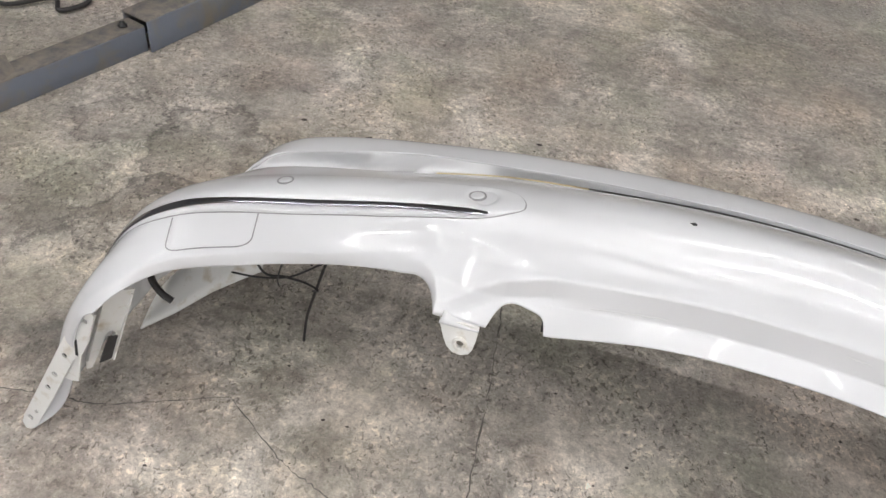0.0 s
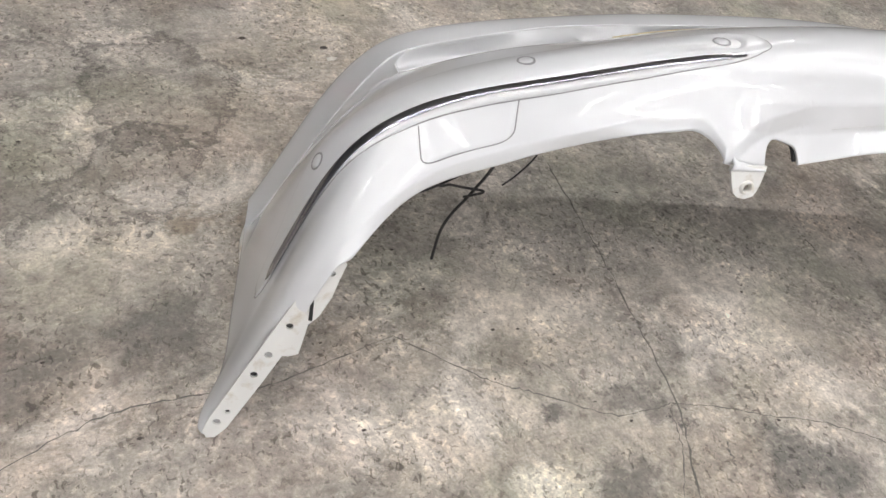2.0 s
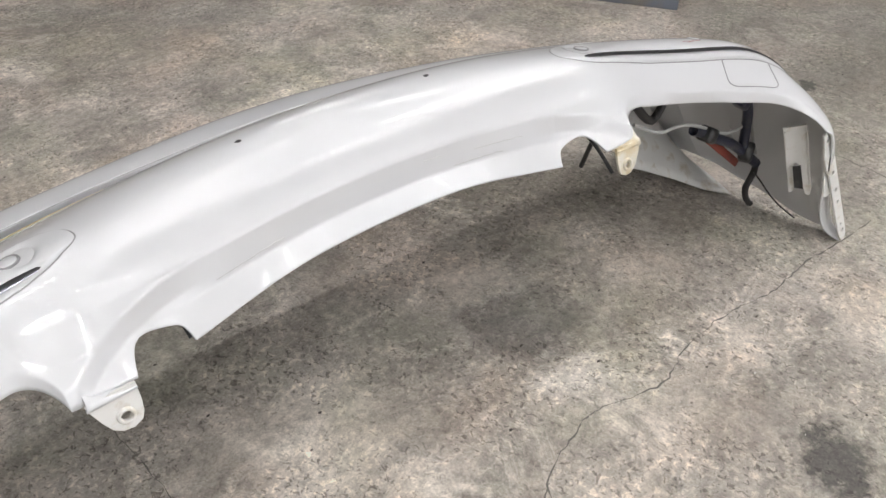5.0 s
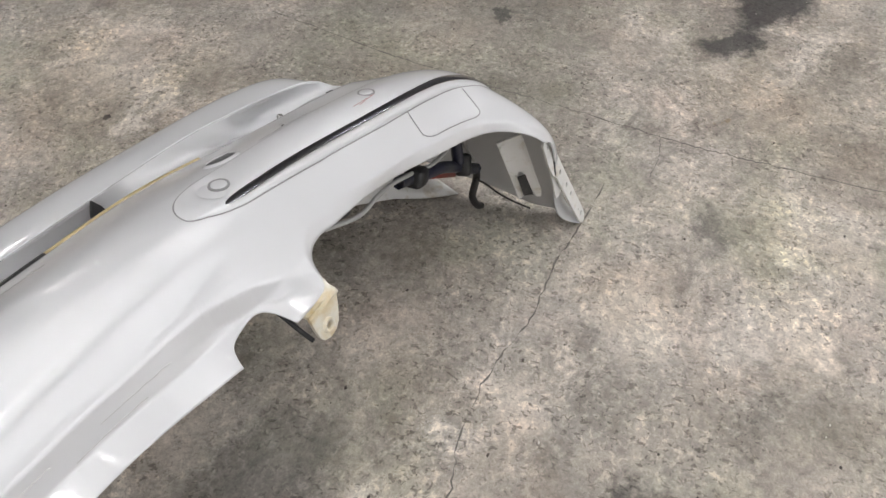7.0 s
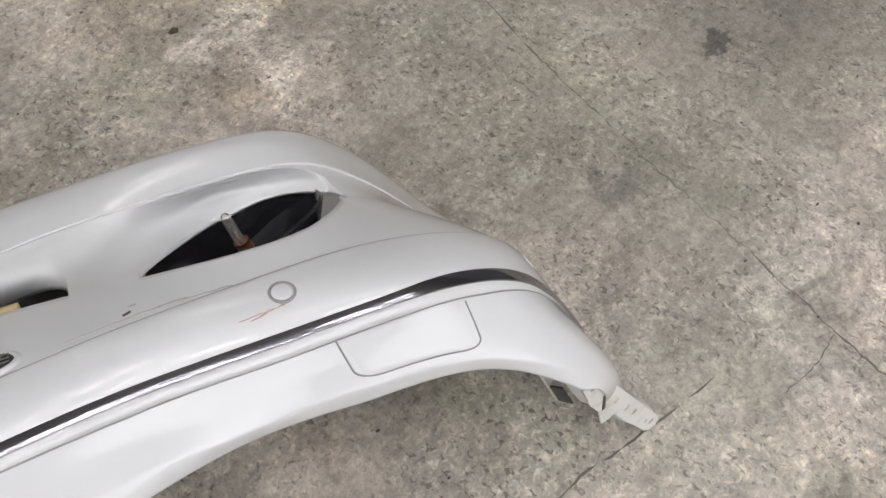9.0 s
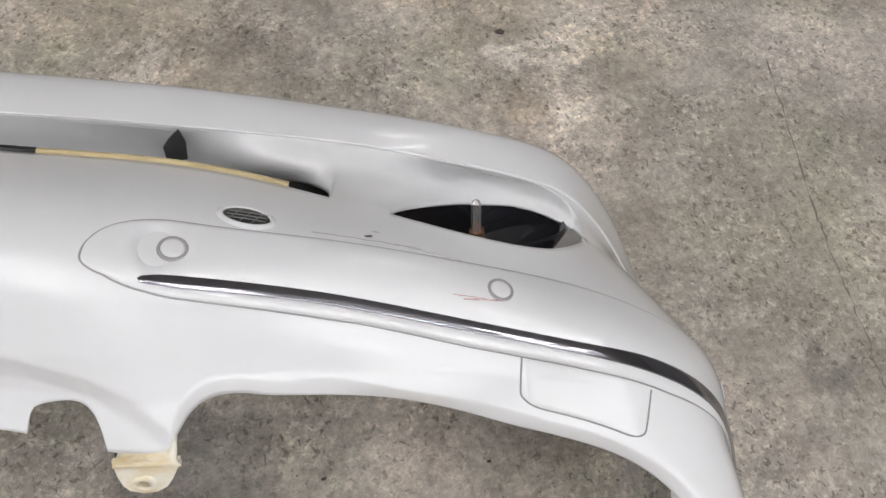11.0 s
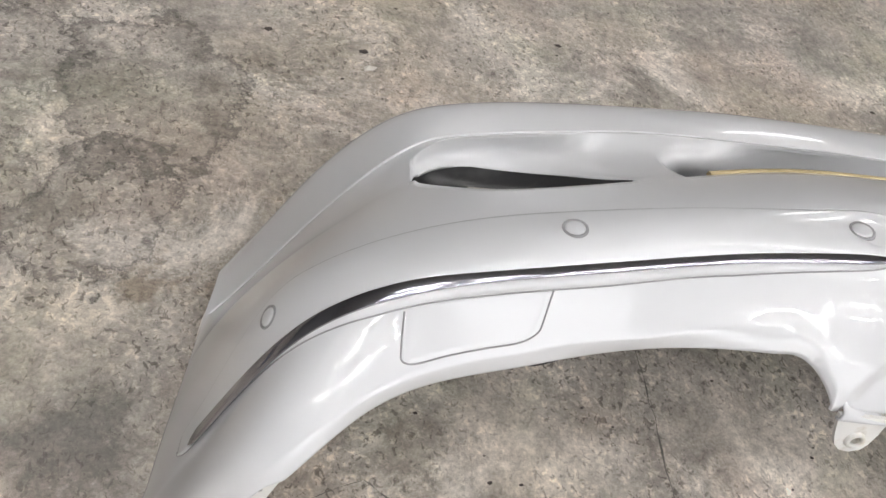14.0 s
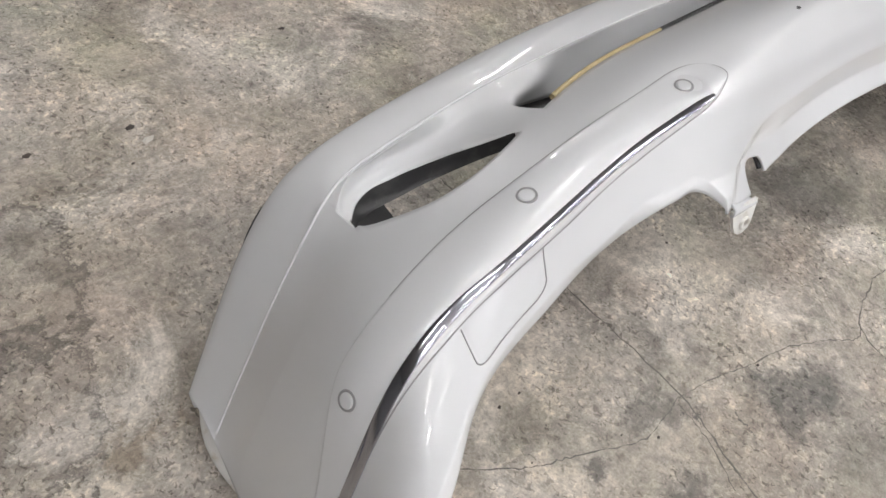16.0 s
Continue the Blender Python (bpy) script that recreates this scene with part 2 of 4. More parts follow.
def make_steel():
    m, n, l, b = material("grey_blue_painted_steel", (0.16, 0.175, 0.21), 0.5, 0.0)
    v = coords(n, l)
    dirt = ramp(n, l, noise_tex(n, l, v, 9.0, 7, 0.68, 0.5), 0.48, 0.68)
    l.new(mix(n, l, dirt, (0.155, 0.172, 0.212), (0.20, 0.18, 0.15)), b.inputs["Base Color"])
    l.new(ramp(n, l, noise_tex(n, l, v, 25.0, 4), 0.3, 0.7, (0.38, 0.38, 0.38), (0.62, 0.62, 0.62)), b.inputs["Roughness"])
    bump(n, l, noise_tex(n, l, v, 120.0, 4), b, 0.12, 0.002)
    return m


CONCRETE, PAINT, STEEL = make_concrete(), make_paint(), make_steel()
DUSTY = make_plastic("dust_on_steel", (0.20, 0.175, 0.145), 0.85, (0.11, 0.105, 0.105), 0.7)
RAW = make_plastic("bare_white_plastic", (0.74, 0.735, 0.71), 0.45, (0.50, 0.44, 0.34), 0.25)
RAW_STAINED = make_plastic("yellowed_white_plastic", (0.72, 0.69, 0.60), 0.45, (0.60, 0.47, 0.24), 0.6)
BLACK = make_plastic("black_plastic", (0.018, 0.018, 0.019), 0.42, (0.05, 0.05, 0.048), 0.3)
GLOSS_BLACK = material("gloss_black_housing", (0.014, 0.014, 0.017), 0.12)[0]
CHROME = material("dark_chrome", (0.42, 0.42, 0.46), 0.10, 1.0)[0]
DARK_METAL = material("dull_dark_metal", (0.48, 0.48, 0.52), 0.30, 1.0)[0]
SEAM = material("seam_shadow_grey", (0.28, 0.28, 0.285), 0.6)[0]
CRACK = material("crack_dirt", (0.150, 0.140, 0.127), 0.95)[0]
FOAM = make_plastic("ochre_foam_tape", (0.56, 0.46, 0.27), 0.7, (0.42, 0.33, 0.18), 0.4)
RUBBER = material("black_cable_rubber", (0.022, 0.02, 0.02), 0.55)[0]
GREY_CABLE = material("grey_cable", (0.42, 0.42, 0.41), 0.5)[0]
BAR = material("dull_mesh_wire", (0.16, 0.16, 0.16), 0.5)[0]
NAVY = make_plastic("dark_blue_connector", (0.018, 0.02, 0.038), 0.4, (0.05, 0.05, 0.05), 0.3)
RED = make_plastic("dull_red_tape", (0.26, 0.055, 0.035), 0.55, (0.15, 0.05, 0.04), 0.4)
SCUFF = material("red_paint_scuff", (0.40, 0.22, 0.21), 0.5)[0]
GREY_SCUFF = material("grey_scuff", (0.36, 0.355, 0.35), 0.6)[0]
PALE_SCUFF = material("pale_scuff", (0.54, 0.54, 0.54), 0.6)[0]
WALL = make_plastic("painted_workshop_wall", (0.36, 0.36, 0.36), 0.8, (0.29, 0.288, 0.28), 0.3)
CEILING = make_plastic("pale_ceiling_sheet", (0.50, 0.50, 0.50), 0.7, (0.42, 0.42, 0.415), 0.3)
CHIP = make_plastic("dark_debris", (0.06, 0.05, 0.045), 0.9, (0.12, 0.1, 0.08), 0.4)
PALE_CHIP = make_plastic("pale_chip", (0.62, 0.60, 0.55), 0.9, (0.5, 0.46, 0.4), 0.4)
TUBE_GLOW = bpy.data.materials.new("tube_glow")
TUBE_GLOW.use_nodes = True
TUBE_GLOW.node_tree.nodes["Principled BSDF"].inputs["Emission Color"].default_value = (1, 0.985, 0.99, 1)
TUBE_GLOW.node_tree.nodes["Principled BSDF"].inputs["Emission Strength"].default_value = 66.0
GLASS, _n, _l, _b = material("clear_glass", (0.88, 0.86, 0.83), 0.08)
_b.inputs["Transmission Weight"].default_value = 0.85


# ---- mesh helpers ----
def part(name, bm, mat, parent=None, label="", smooth=True):
    me = bpy.data.meshes.new(name)
    if smooth:
        for f in bm.faces:
            f.smooth = True
    bm.to_mesh(me)
    bm.free()
    me.materials.append(mat)
    ob = new(name, me)
    if parent is not None:
        ob.parent = parent
    return tagged(ob, label)


def box(sx, sy, sz, m=Matrix(), bevel=0.0):
    bm = bmesh.new()
    bmesh.ops.create_cube(bm, size=1, matrix=m @ Matrix.Diagonal((sx, sy, sz, 1)))
    if bevel:
        bmesh.ops.bevel(bm, geom=bm.edges[:], offset=bevel, segments=2, affect="EDGES", profile=0.5)
    return bm


def grid_mesh(points, closed_u=False, closed_v=False):
    """A bmesh from a 2D array of places."""
    bm = bmesh.new()
    rows = [[bm.verts.new(p) for p in row] for row in points]
    nu, nv = len(rows), len(rows[0])
    for i in range(nu if closed_u else nu - 1):
        for j in range(nv if closed_v else nv - 1):
            q = [rows[i][j], rows[(i + 1) % nu][j], rows[(i + 1) % nu][(j + 1) % nv], rows[i][(j + 1) % nv]]
            bm.faces.new(q)
    return bm


def catmull(points, step=8):
    p = [Vector(q) for q in points]
    p = [2 * p[0] - p[1]] + p + [2 * p[-1] - p[-2]]
    out = []
    for i in range(1, len(p) - 2):
        for k in range(step):
            u = k / step
            out.append(0.5 * (2 * p[i] + (p[i + 1] - p[i - 1]) * u + (2 * p[i - 1] - 5 * p[i] + 4 * p[i + 1] - p[i + 2]) * u * u
                              + (3 * p[i] - p[i - 1] - 3 * p[i + 1] + p[i + 2]) * u ** 3))
    out.append(p[-2])
    return out


def tube(points, radius, sides=8, step=8, taper=None):
    line = catmull(points, step)
    rings, side = [], None
    for i, q in enumerate(line):
        d = (line[min(i + 1, len(line) - 1)] - line[max(i - 1, 0)]).normalized()
        side = (side - d * side.dot(d)).normalized() if side is not None else d.orthogonal().normalized()
        up = d.cross(side)
        r = radius * (taper(i / (len(line) - 1)) if taper else 1.0)
        rings.append([q + r * (math.cos(2 * math.pi * k / sides) * side + math.sin(2 * math.pi * k / sides) * up) for k in range(sides)])
    bm = grid_mesh(rings, closed_v=True)
    bm.verts.ensure_lookup_table()
    n = len(bm.verts)
    bm.faces.new([bm.verts[k] for k in range(sides)][::-1])
    bm.faces.new([bm.verts[n - sides + k] for k in range(sides)])
    return bm


def plate(outline, holes, thick, m, bevel=0.0):
    """A flat plate in the xy plane with round holes (x, y, r), set in place by m."""
    bm = bmesh.new()
    loops = [[(x, y) for x, y in outline]] + [[(x + r * math.cos(2 * math.pi * k / 14), y + r * math.sin(2 * math.pi * k / 14)) for k in range(14)] for x, y, r in holes]
    edges = []
    for loop in loops:
        vs = [bm.verts.new((x, y, 0)) for x, y in loop]
        edges += [bm.edges.new((vs[k], vs[(k + 1) % len(vs)])) for k in range(len(vs))]
    bmesh.ops.triangle_fill(bm, use_beauty=True, use_dissolve=False, edges=edges)
    got = bmesh.ops.extrude_face_region(bm, geom=bm.faces[:])
    bmesh.ops.translate(bm, verts=[g for g in got["geom"] if isinstance(g, bmesh.types.BMVert)], vec=(0, 0, thick))
    bmesh.ops.recalc_face_normals(bm, faces=bm.faces[:])
    bmesh.ops.transform(bm, matrix=m, verts=bm.verts[:])
    return bm


def lathe(profile, m, sides=28):
    rings = [[m @ Vector((r * math.cos(2 * math.pi * k / sides), r * math.sin(2 * math.pi * k / sides), h)) for k in range(sides)] for r, h in profile]
    bm = grid_mesh(rings, closed_v=True)
    bmesh.ops.remove_doubles(bm, verts=bm.verts[:], dist=1e-6)
    bmesh.ops.recalc_face_normals(bm, faces=bm.faces[:])
    return bm


def thing(name, label, category, m=Matrix(), group="", kind=""):
    ob = new(name)
    ob.matrix_world = m
    return tagged(ob, label, category, group, kind)


# ---- the workshop ----
floor = part("floor", box(16.0, 18.0, 0.12, pose(1.5, 3.0, -0.06)), CONCRETE, None, "worn stained grey-brown concrete workshop floor", False)
tagged(floor, category="floor", kind="structure")
for nm, sx, sy, x, y in (("wall_north", 16.2, 0.1, 1.5, 12.05), ("wall_west", 0.1, 18.0, -6.55, 3.0), ("wall_east", 0.1, 18.0, 9.55, 3.0)):
    w = part(nm, box(sx, sy, 3.8, pose(x, y, 1.9)), WALL, None, "plain painted workshop wall", False)
    tagged(w, category="wall", kind="structure")
for i, (sx, sz, x, z) in enumerate(((3.9, 3.8, -4.55, 1.9), (6.9, 3.8, 6.05, 1.9), (5.2, 0.4, 0.0, 3.6))):
    tagged(part("wall_south_%d" % (i + 1), box(sx, 0.1, sz, pose(x, -6.05, z)), WALL, None, "plain wall round the open workshop door", False), category="wall", kind="structure")
tagged(part("ceiling", box(16.2, 18.2, 0.1, pose(1.5, 3.0, 3.85)), CEILING, None, "plain pale workshop ceiling", False), category="ceiling", kind="structure")


def tube_lamp(m):
    ob = thing("ceiling_light", "white fluorescent batten lamp with a lit tube under the ceiling", "ceiling lamp", m, "lamps under the ceiling")
    part("housing", box(1.25, 0.12, 0.05, pose(0, 0, 0.06), 0.006), RAW, ob)
    part("tube", tube([(-0.6, 0, 0), (0, 0, 0), (0.6, 0, 0)], 0.018, 10, 2), TUBE_GLOW, ob, "glowing white tube")
    return ob


lamp = None
LAMPS = [(x, y) for y in (-3.3, -2.1, -0.9, 0.3) for x in (-2.7, -1.0, 0.7, 2.4)]
LAMPS += [(3.8, -2.6), (3.8, -1.3), (3.9, 0.1), (2.8, 5.0), (3.2, 6.9)]
for x, y in LAMPS:
    place = Matrix.Translation((0.4, 0.66, 3.714)) @ pose(0, 0, 0, 0, 0, -11) @ pose(x, y, 0)
    if lamp is None:
        lamp = tube_lamp(place)
    else:
        copy_thing(lamp, place)


def crack(points, width, seed, depth=0.0012):
    """A jagged dirt-filled crack lying on the floor."""
    rnd = random.Random(seed)
    line = catmull([(x, y, 0) for x, y in points], 10)
    rows = []
    for i, q in enumerate(line):
        d = (line[min(i + 1, len(line) - 1)] - line[max(i - 1, 0)]).normalized()
        s = Vector((-d.y, d.x, 0))
        c = q + s * rnd.gauss(0, width * 0.6)
        w = width * 0.85 * rnd.uniform(0.03, 1.0) * (0.3 if i in (0, len(line) - 1) else 1)
        rows.append([c - s * w + Vector((0, 0, 0.0004)), c + Vector((0, 0, depth)), c + s * w + Vector((0, 0, 0.0004))])
    part("crack", grid_mesh(rows), CRACK, floor)


crack(((0.120, 1.06), (0.114, 0.95), (0.104, 0.786), (0.077, 0.555), (0.035, 0.44), (-0.01, 0.25), (-0.06, 0.0)), 0.0022, 1)
crack(((-0.95, 0.52), (-0.724, 0.640), (-0.622, 0.684), (-0.517, 0.690), (-0.460, 0.686), (-0.384, 0.702), (-0.275, 0.733)), 0.0016, 2)
crack(((-0.275, 0.733), (-0.201, 0.667), (-0.162, 0.634), (-0.112, 0.607), (-0.026, 0.556), (0.043, 0.552), (0.075, 0.553), (0.135, 0.535), (0.206, 0.505), (0.276, 0.481), (0.343, 0.442), (0.395, 0.402), (0.43, 0.41)), 0.0015, 3)
crack(((0.38, 0.30), (0.419, 0.404), (0.522, 0.427), (0.576, 0.424), (0.677, 0.379), (0.770, 0.385), (0.885, 0.367), (0.981, 0.334), (1.098, 0.320), (1.164, 0.301), (1.30, 0.27)), 0.0020, 4)
crack(((1.65, 1.05), (1.582, 0.815), (1.552, 0.700), (1.535, 0.600), (1.513, 0.500), (1.494, 0.385), (1.468, 0.255), (1.447, 0.142), (1.438, 0.065), (1.428, -0.031), (1.41, -0.25)), 0.0022, 5)
crack(((1.462, 0.190), (1.402, 0.186), (1.338, 0.197)), 0.0012, 6)
crack(((0.103, 0.446), (0.108, 0.465), (0.114, 0.485)), 0.0030, 7)
crack(((0.205, 0.529), (0.206, 0.541), (0.207, 0.554)), 0.0026, 8)
crack(((0.535, 0.781), (0.536, 0.797), (0.535, 0.812)), 0.0028, 9)
crack(((0.007, 0.429), (0.045, 0.49), (0.063, 0.549)), 0.0014, 10)


# ---- the bumper's surface ----
def step01(x, a, b):
    u = np.clip((x - a) / (b - a), 0, 1)
    return u * u * (3 - 2 * u)


def natural(knots, values):
    """Second derivatives of a natural cubic spline through values at knots."""
    n = len(knots)
    h = np.diff(knots)
    a, rhs = np.zeros((n, n)), np.zeros((n, values.shape[1]))
    a[0, 0] = a[-1, -1] = 1
    for i in range(1, n - 1):
        a[i, i - 1], a[i, i], a[i, i + 1] = h[i - 1], 2 * (h[i - 1] + h[i]), h[i]
        rhs[i] = 6 * ((values[i + 1] - values[i]) / h[i] - (values[i] - values[i - 1]) / h[i - 1])
    return np.linalg.solve(a, rhs)


def spline(knots, values, q):
    m = natural(knots, values)
    i = np.clip(np.searchsorted(knots, q) - 1, 0, len(knots) - 2)
    h = (knots[i + 1] - knots[i])[:, None]
    u, w = (knots[i + 1] - q)[:, None], (q - knots[i])[:, None]
    return (m[i] * u ** 3 + m[i + 1] * w ** 3) / (6 * h) + (values[i] / h - m[i] * h / 6) * u + (values[i + 1] / h - m[i + 1] * h / 6) * w


# guide lines from the middle to the wheel arch: half width, depth, height
TOP = ((0, -.048, .364), (.12, -.051, .358), (.235, -.070, .346), (.335, -.098, .364), (.45, -.060, .361), (.55, -.070, .339), (.64, -.091, .319), (.705, -.121, .299), (.757, -.160, .256), (.799, -.167, .140), (.872, -.200, .004))
LEDGE = ((0, -.024, .376), (.12, -.030, .375), (.235, -.048, .371), (.335, -.066, .380), (.45, -.053, .369), (.55, -.064, .348), (.64, -.084, .329), (.705, -.112, .309), (.767, -.150, .262), (.822, -.163, .148), (.888, -.196, .006))
FOLD = ((0, -.019, .409), (.12, -.024, .407), (.235, -.034, .402), (.335, -.042, .404), (.45, -.034, .386), (.55, -.050, .368), (.64, -.066, .350), (.705, -.088, .328), (.766, -.116, .284), (.822, -.134, .164), (.884, -.158, .010))
STRIP = ((0, .014, .446), (.12, .010, .446), (.24, .004, .446), (.336, -.003, .437), (.45, -.009, .413), (.55, -.026, .395), (.64, -.042, .378), (.705, -.051, .349), (.75, -.063, .313), (.79, -.082, .244), (.868, -.115, .018))
MID = ((0, .045, .460), (.12, .044, .457), (.24, .034, .450), (.345, .019, .436), (.455, .016, .417), (.555, .002, .399), (.645, -.010, .376), (.712, -.022, .345), (.757, -.034, .309), (.793, -.050, .246), (.862, -.065, .030))
POD = ((0, .082, .450), (.12, .078, .448), (.24, .067, .441), (.34, .046, .432), (.455, .037, .411), (.555, .026, .391), (.645, .015, .366), (.712, .001, .337), (.758, -.010, .300), (.795, -.022, .240), (.858, -.020, .036))
BROW = ((0, .135, .418), (.12, .133, .414), (.24, .129, .403), (.34, .126, .390), (.455, .102, .376), (.55, .067, .377), (.63, .061, .355), (.69, .082, .307), (.735, .071, .268), (.785, .050, .208), (.853, .030, .042))
WALLS = ((0, .187, .362), (.12, .189, .355), (.24, .190, .345), (.34, .189, .335), (.46, .157, .346), (.55, .180, .300), (.62, .180, .286), (.68, .145, .275), (.74, .103, .232), (.790, .080, .166), (.850, .060, .048))
CREASE = ((0, .193, .384), (.12, .196, .377), (.24, .197, .367), (.34, .195, .356), (.46, .190, .342), (.55, .184, .323), (.64, .174, .301), (.69, .153, .284), (.735, .135, .229), (.79, .115, .133), (.848, .085, .050))
LIP = ((0, .262, .360), (.12, .262, .356), (.25, .260, .345), (.35, .258, .334), (.46, .253, .317), (.55, .243, .306), (.64, .235, .285), (.70, .227, .251), (.745, .212, .200), (.79, .191, .125), (.842, .162, .034))

HEM = ((0, .168, .305), (.12, .168, .303), (.24, .172, .296), (.34, .180, .294), (.46, .178, .294), (.55, .161, .289), (.62, .160, .279), (.68, .152, .270), (.735, .12, .24), (.79, .08, .16), (.85, .06, .048))


def both_sides(guide):
    g = np.array(guide)
    return np.vstack([g[:0:-1] * (-1, 1, 1), g])


ARC = np.r_[0, np.cumsum(np.linalg.norm(np.diff(np.array(STRIP), axis=0), axis=1))]
ARC = np.r_[-ARC[:0:-1], ARC]
COLUMNS = [k * 0.004 for k in range(1, int(ARC[-1] / 0.004))]
COLUMNS += [0.228 + k * 0.001 for k in range(84)] + [0.334 + k * 0.0012 for k in range(60)] + [0.445 + k * 0.0012 for k in range(60)] + [0.64 + k * 0.0013 for k in range(90)]
COLUMNS = sorted(set(round(c, 4) for c in COLUMNS if c < ARC[-1] - 0.003))
COLUMNS = np.array([-ARC[-1]] + [-c for c in COLUMNS[::-1]] + [0.0] + COLUMNS + [ARC[-1]])
GUIDES = [spline(ARC, both_sides(g), COLUMNS) for g in (TOP, LEDGE, FOLD, STRIP, MID, POD, BROW)]
WALL_G, CREASE_G, LIP_G, HEM_G = (spline(ARC, both_sides(g), COLUMNS) for g in (WALLS, CREASE, LIP, HEM))
# one half is sprung a little towards the headlamp edge
for g, by in ((GUIDES[6], 0.003), (WALL_G, 0.005), (HEM_G, 0.005), (CREASE_G, 0.006), (LIP_G, 0.0065)):
    g[:, 1] -= by * step01(COLUMNS, 0.05, 0.45)
# the brow curves up round the outer end of the fog lamp openings
half = np.abs(GUIDES[6][:, 0])
curl = 0.30 * (1 - np.sqrt(1 - np.clip((half - 0.622) / (0.680 - 0.622), 0, 1) ** 2)) * (1 - step01(half, 0.682, 0.735))
GUIDES[6] += curl[:, None] * (HEM_G - GUIDES[6]) * np.array((1.0, 1.0, 0.8))


V_FINE = np.linspace(0, 6, 121)


def across(guides, v, i):
    """Places across the surface at column i, for rows v counted from the first guide."""
    g = np.array([q[i] for q in guides])
    out = line_across(g, v)
    if len(g) == 7:
        a = abs(g[3, 0])
        flat = np.stack([np.interp(v, np.arange(7), g[:, c]) for c in range(3)], -1)
        hard = (0.45 + 0.48 * (1 - step01(a, 0.33, 0.42))) * (1 - step01(v, 2.15, 2.8)) * (1 - step01(a, 0.70, 0.76))
        out = out + (flat - out) * hard[:, None]
        # the fold that sweeps down from the middle into the mounting tab
        sweep = np.interp(a, (0.20, 0.255, 0.295, 0.320, 0.350), (2.0, 1.85, 1.52, 1.12, 0.35))
        drop = 0.0090 * np.clip((sweep - v) / 0.55, 0, 1) * step01(a, 0.20, 0.27) * (1 - step01(a, 0.345, 0.365))
        out = out + drop[:, None] * np.array((0, 0.69, -0.72))
    return out


def line_across(g, v):
    g = np.array(g)
    k = np.r_[0, np.cumsum(np.linalg.norm(np.diff(g, axis=0), axis=1) ** 0.8)]
    return spline(k, g, np.interp(v, np.arange(len(g)), k))


FACE = np.array([across(GUIDES, V_FINE, i) for i in range(len(COLUMNS))])
_du, _dv = np.gradient(FACE, axis=0), np.gradient(FACE, axis=1)
FACE_N = np.cross(_du, _dv)
FACE_N /= np.linalg.norm(FACE_N, axis=2)[:, :, None]


def trim(i):
    """The row at which the top edge is cut at column i: the bonnet-catch notch and the headlamp bay."""
    a = abs(float(FACE[i, 0, 0]))
    v, d = V_FINE[:50], FACE[i, :50, 1]

    def row_at(depth):
        return float(np.interp(depth, d, v)) if d[0] < depth else 0.0
    inner = 0.2365 if FACE[i, 0, 0] < 0 else 0.2400
    if inner < a < 0.3035:
        return row_at(-0.0535 - 0.034 * math.exp(-(a - inner) / 0.0035) - 0.050 * math.exp(-(0.3035 - a) / 0.0075))
    corner = 0.3560 if FACE[i, 0, 0] < 0 else 0.3410
    if corner < a < 0.50:
        fade = float(1 - step01(a, 0.46, 0.50))
        return fade * row_at(-0.0565 - 0.03 * max(0.0, a - 0.40) - 0.046 * math.exp(-(a - corner) / 0.0120))
    return 0.0


TRIM = np.array([trim(i) for i in range(len(COLUMNS))])


def on_face(x, v):
    """Place and outward normal of the front face at half width x (signed) and row v."""
    f = np.clip(v / 6 * 120, 0, 119.999)
    j, u = int(f), f - int(f)
    line = FACE[:, j] * (1 - u) + FACE[:, j + 1] * u
    nor = FACE_N[:, j] * (1 - u) + FACE_N[:, j + 1] * u
    p = Vector([float(np.interp(x, line[:, 0], line[:, k])) for k in range(3)])
    n = Vector([float(np.interp(x, line[:, 0], nor[:, k])) for k in range(3)])
    return p, n.normalized()


def opening(a):
    """How far the slot and the fog lamp openings gape at half width a, 0 to 1."""
    slot = np.clip(1 - (a / 0.452) ** 10, 0, 1) ** 0.5
    u = np.clip((a - 0.500) / (0.680 - 0.500), 0, 1)
    fog = np.sin(0.5 * math.pi * np.clip(u / 0.5, 0, 1)) ** 0.75 * np.clip(1 - np.clip((u - 0.5) / 0.5, 0, 1) ** 4, 0, 1) ** 0.5
    return slot + fog


def rolled(line, a):
    """Turns down the last millimetres of the face along the edge of the headlamp bay."""
    w = float(step01(a, 0.338, 0.352) * (1 - step01(a, 0.752, 0.765)))
    if w == 0.0:
        return line
    run = np.r_[0, np.cumsum(np.linalg.norm(np.diff(line, axis=0), axis=1))]
    near = np.clip(1 - run / 0.0085, 0, 1)
    k = int(np.searchsorted(run, 0.012))
    along = line[k] - line[0]
    along /= np.linalg.norm(along)
    inward = np.cross((1.0, 0, 0), along)
    inward *= -1 if inward[2] > 0 else 1
    inward /= np.linalg.norm(inward)
    return line + w * (0.0062 * near[:, None] ** 1.3 * inward - 0.0068 * near[:, None] * along)


def pocket_rim(a):
    """How far up from the brow to the crease the rim of the lamp pocket lies, 0 to 1."""
    u = np.clip((a - 0.600) / (0.689 - 0.600), 0, 1)
    return 0.05 + 0.92 * np.clip(1 - u ** 4, 0, 1) ** 0.5


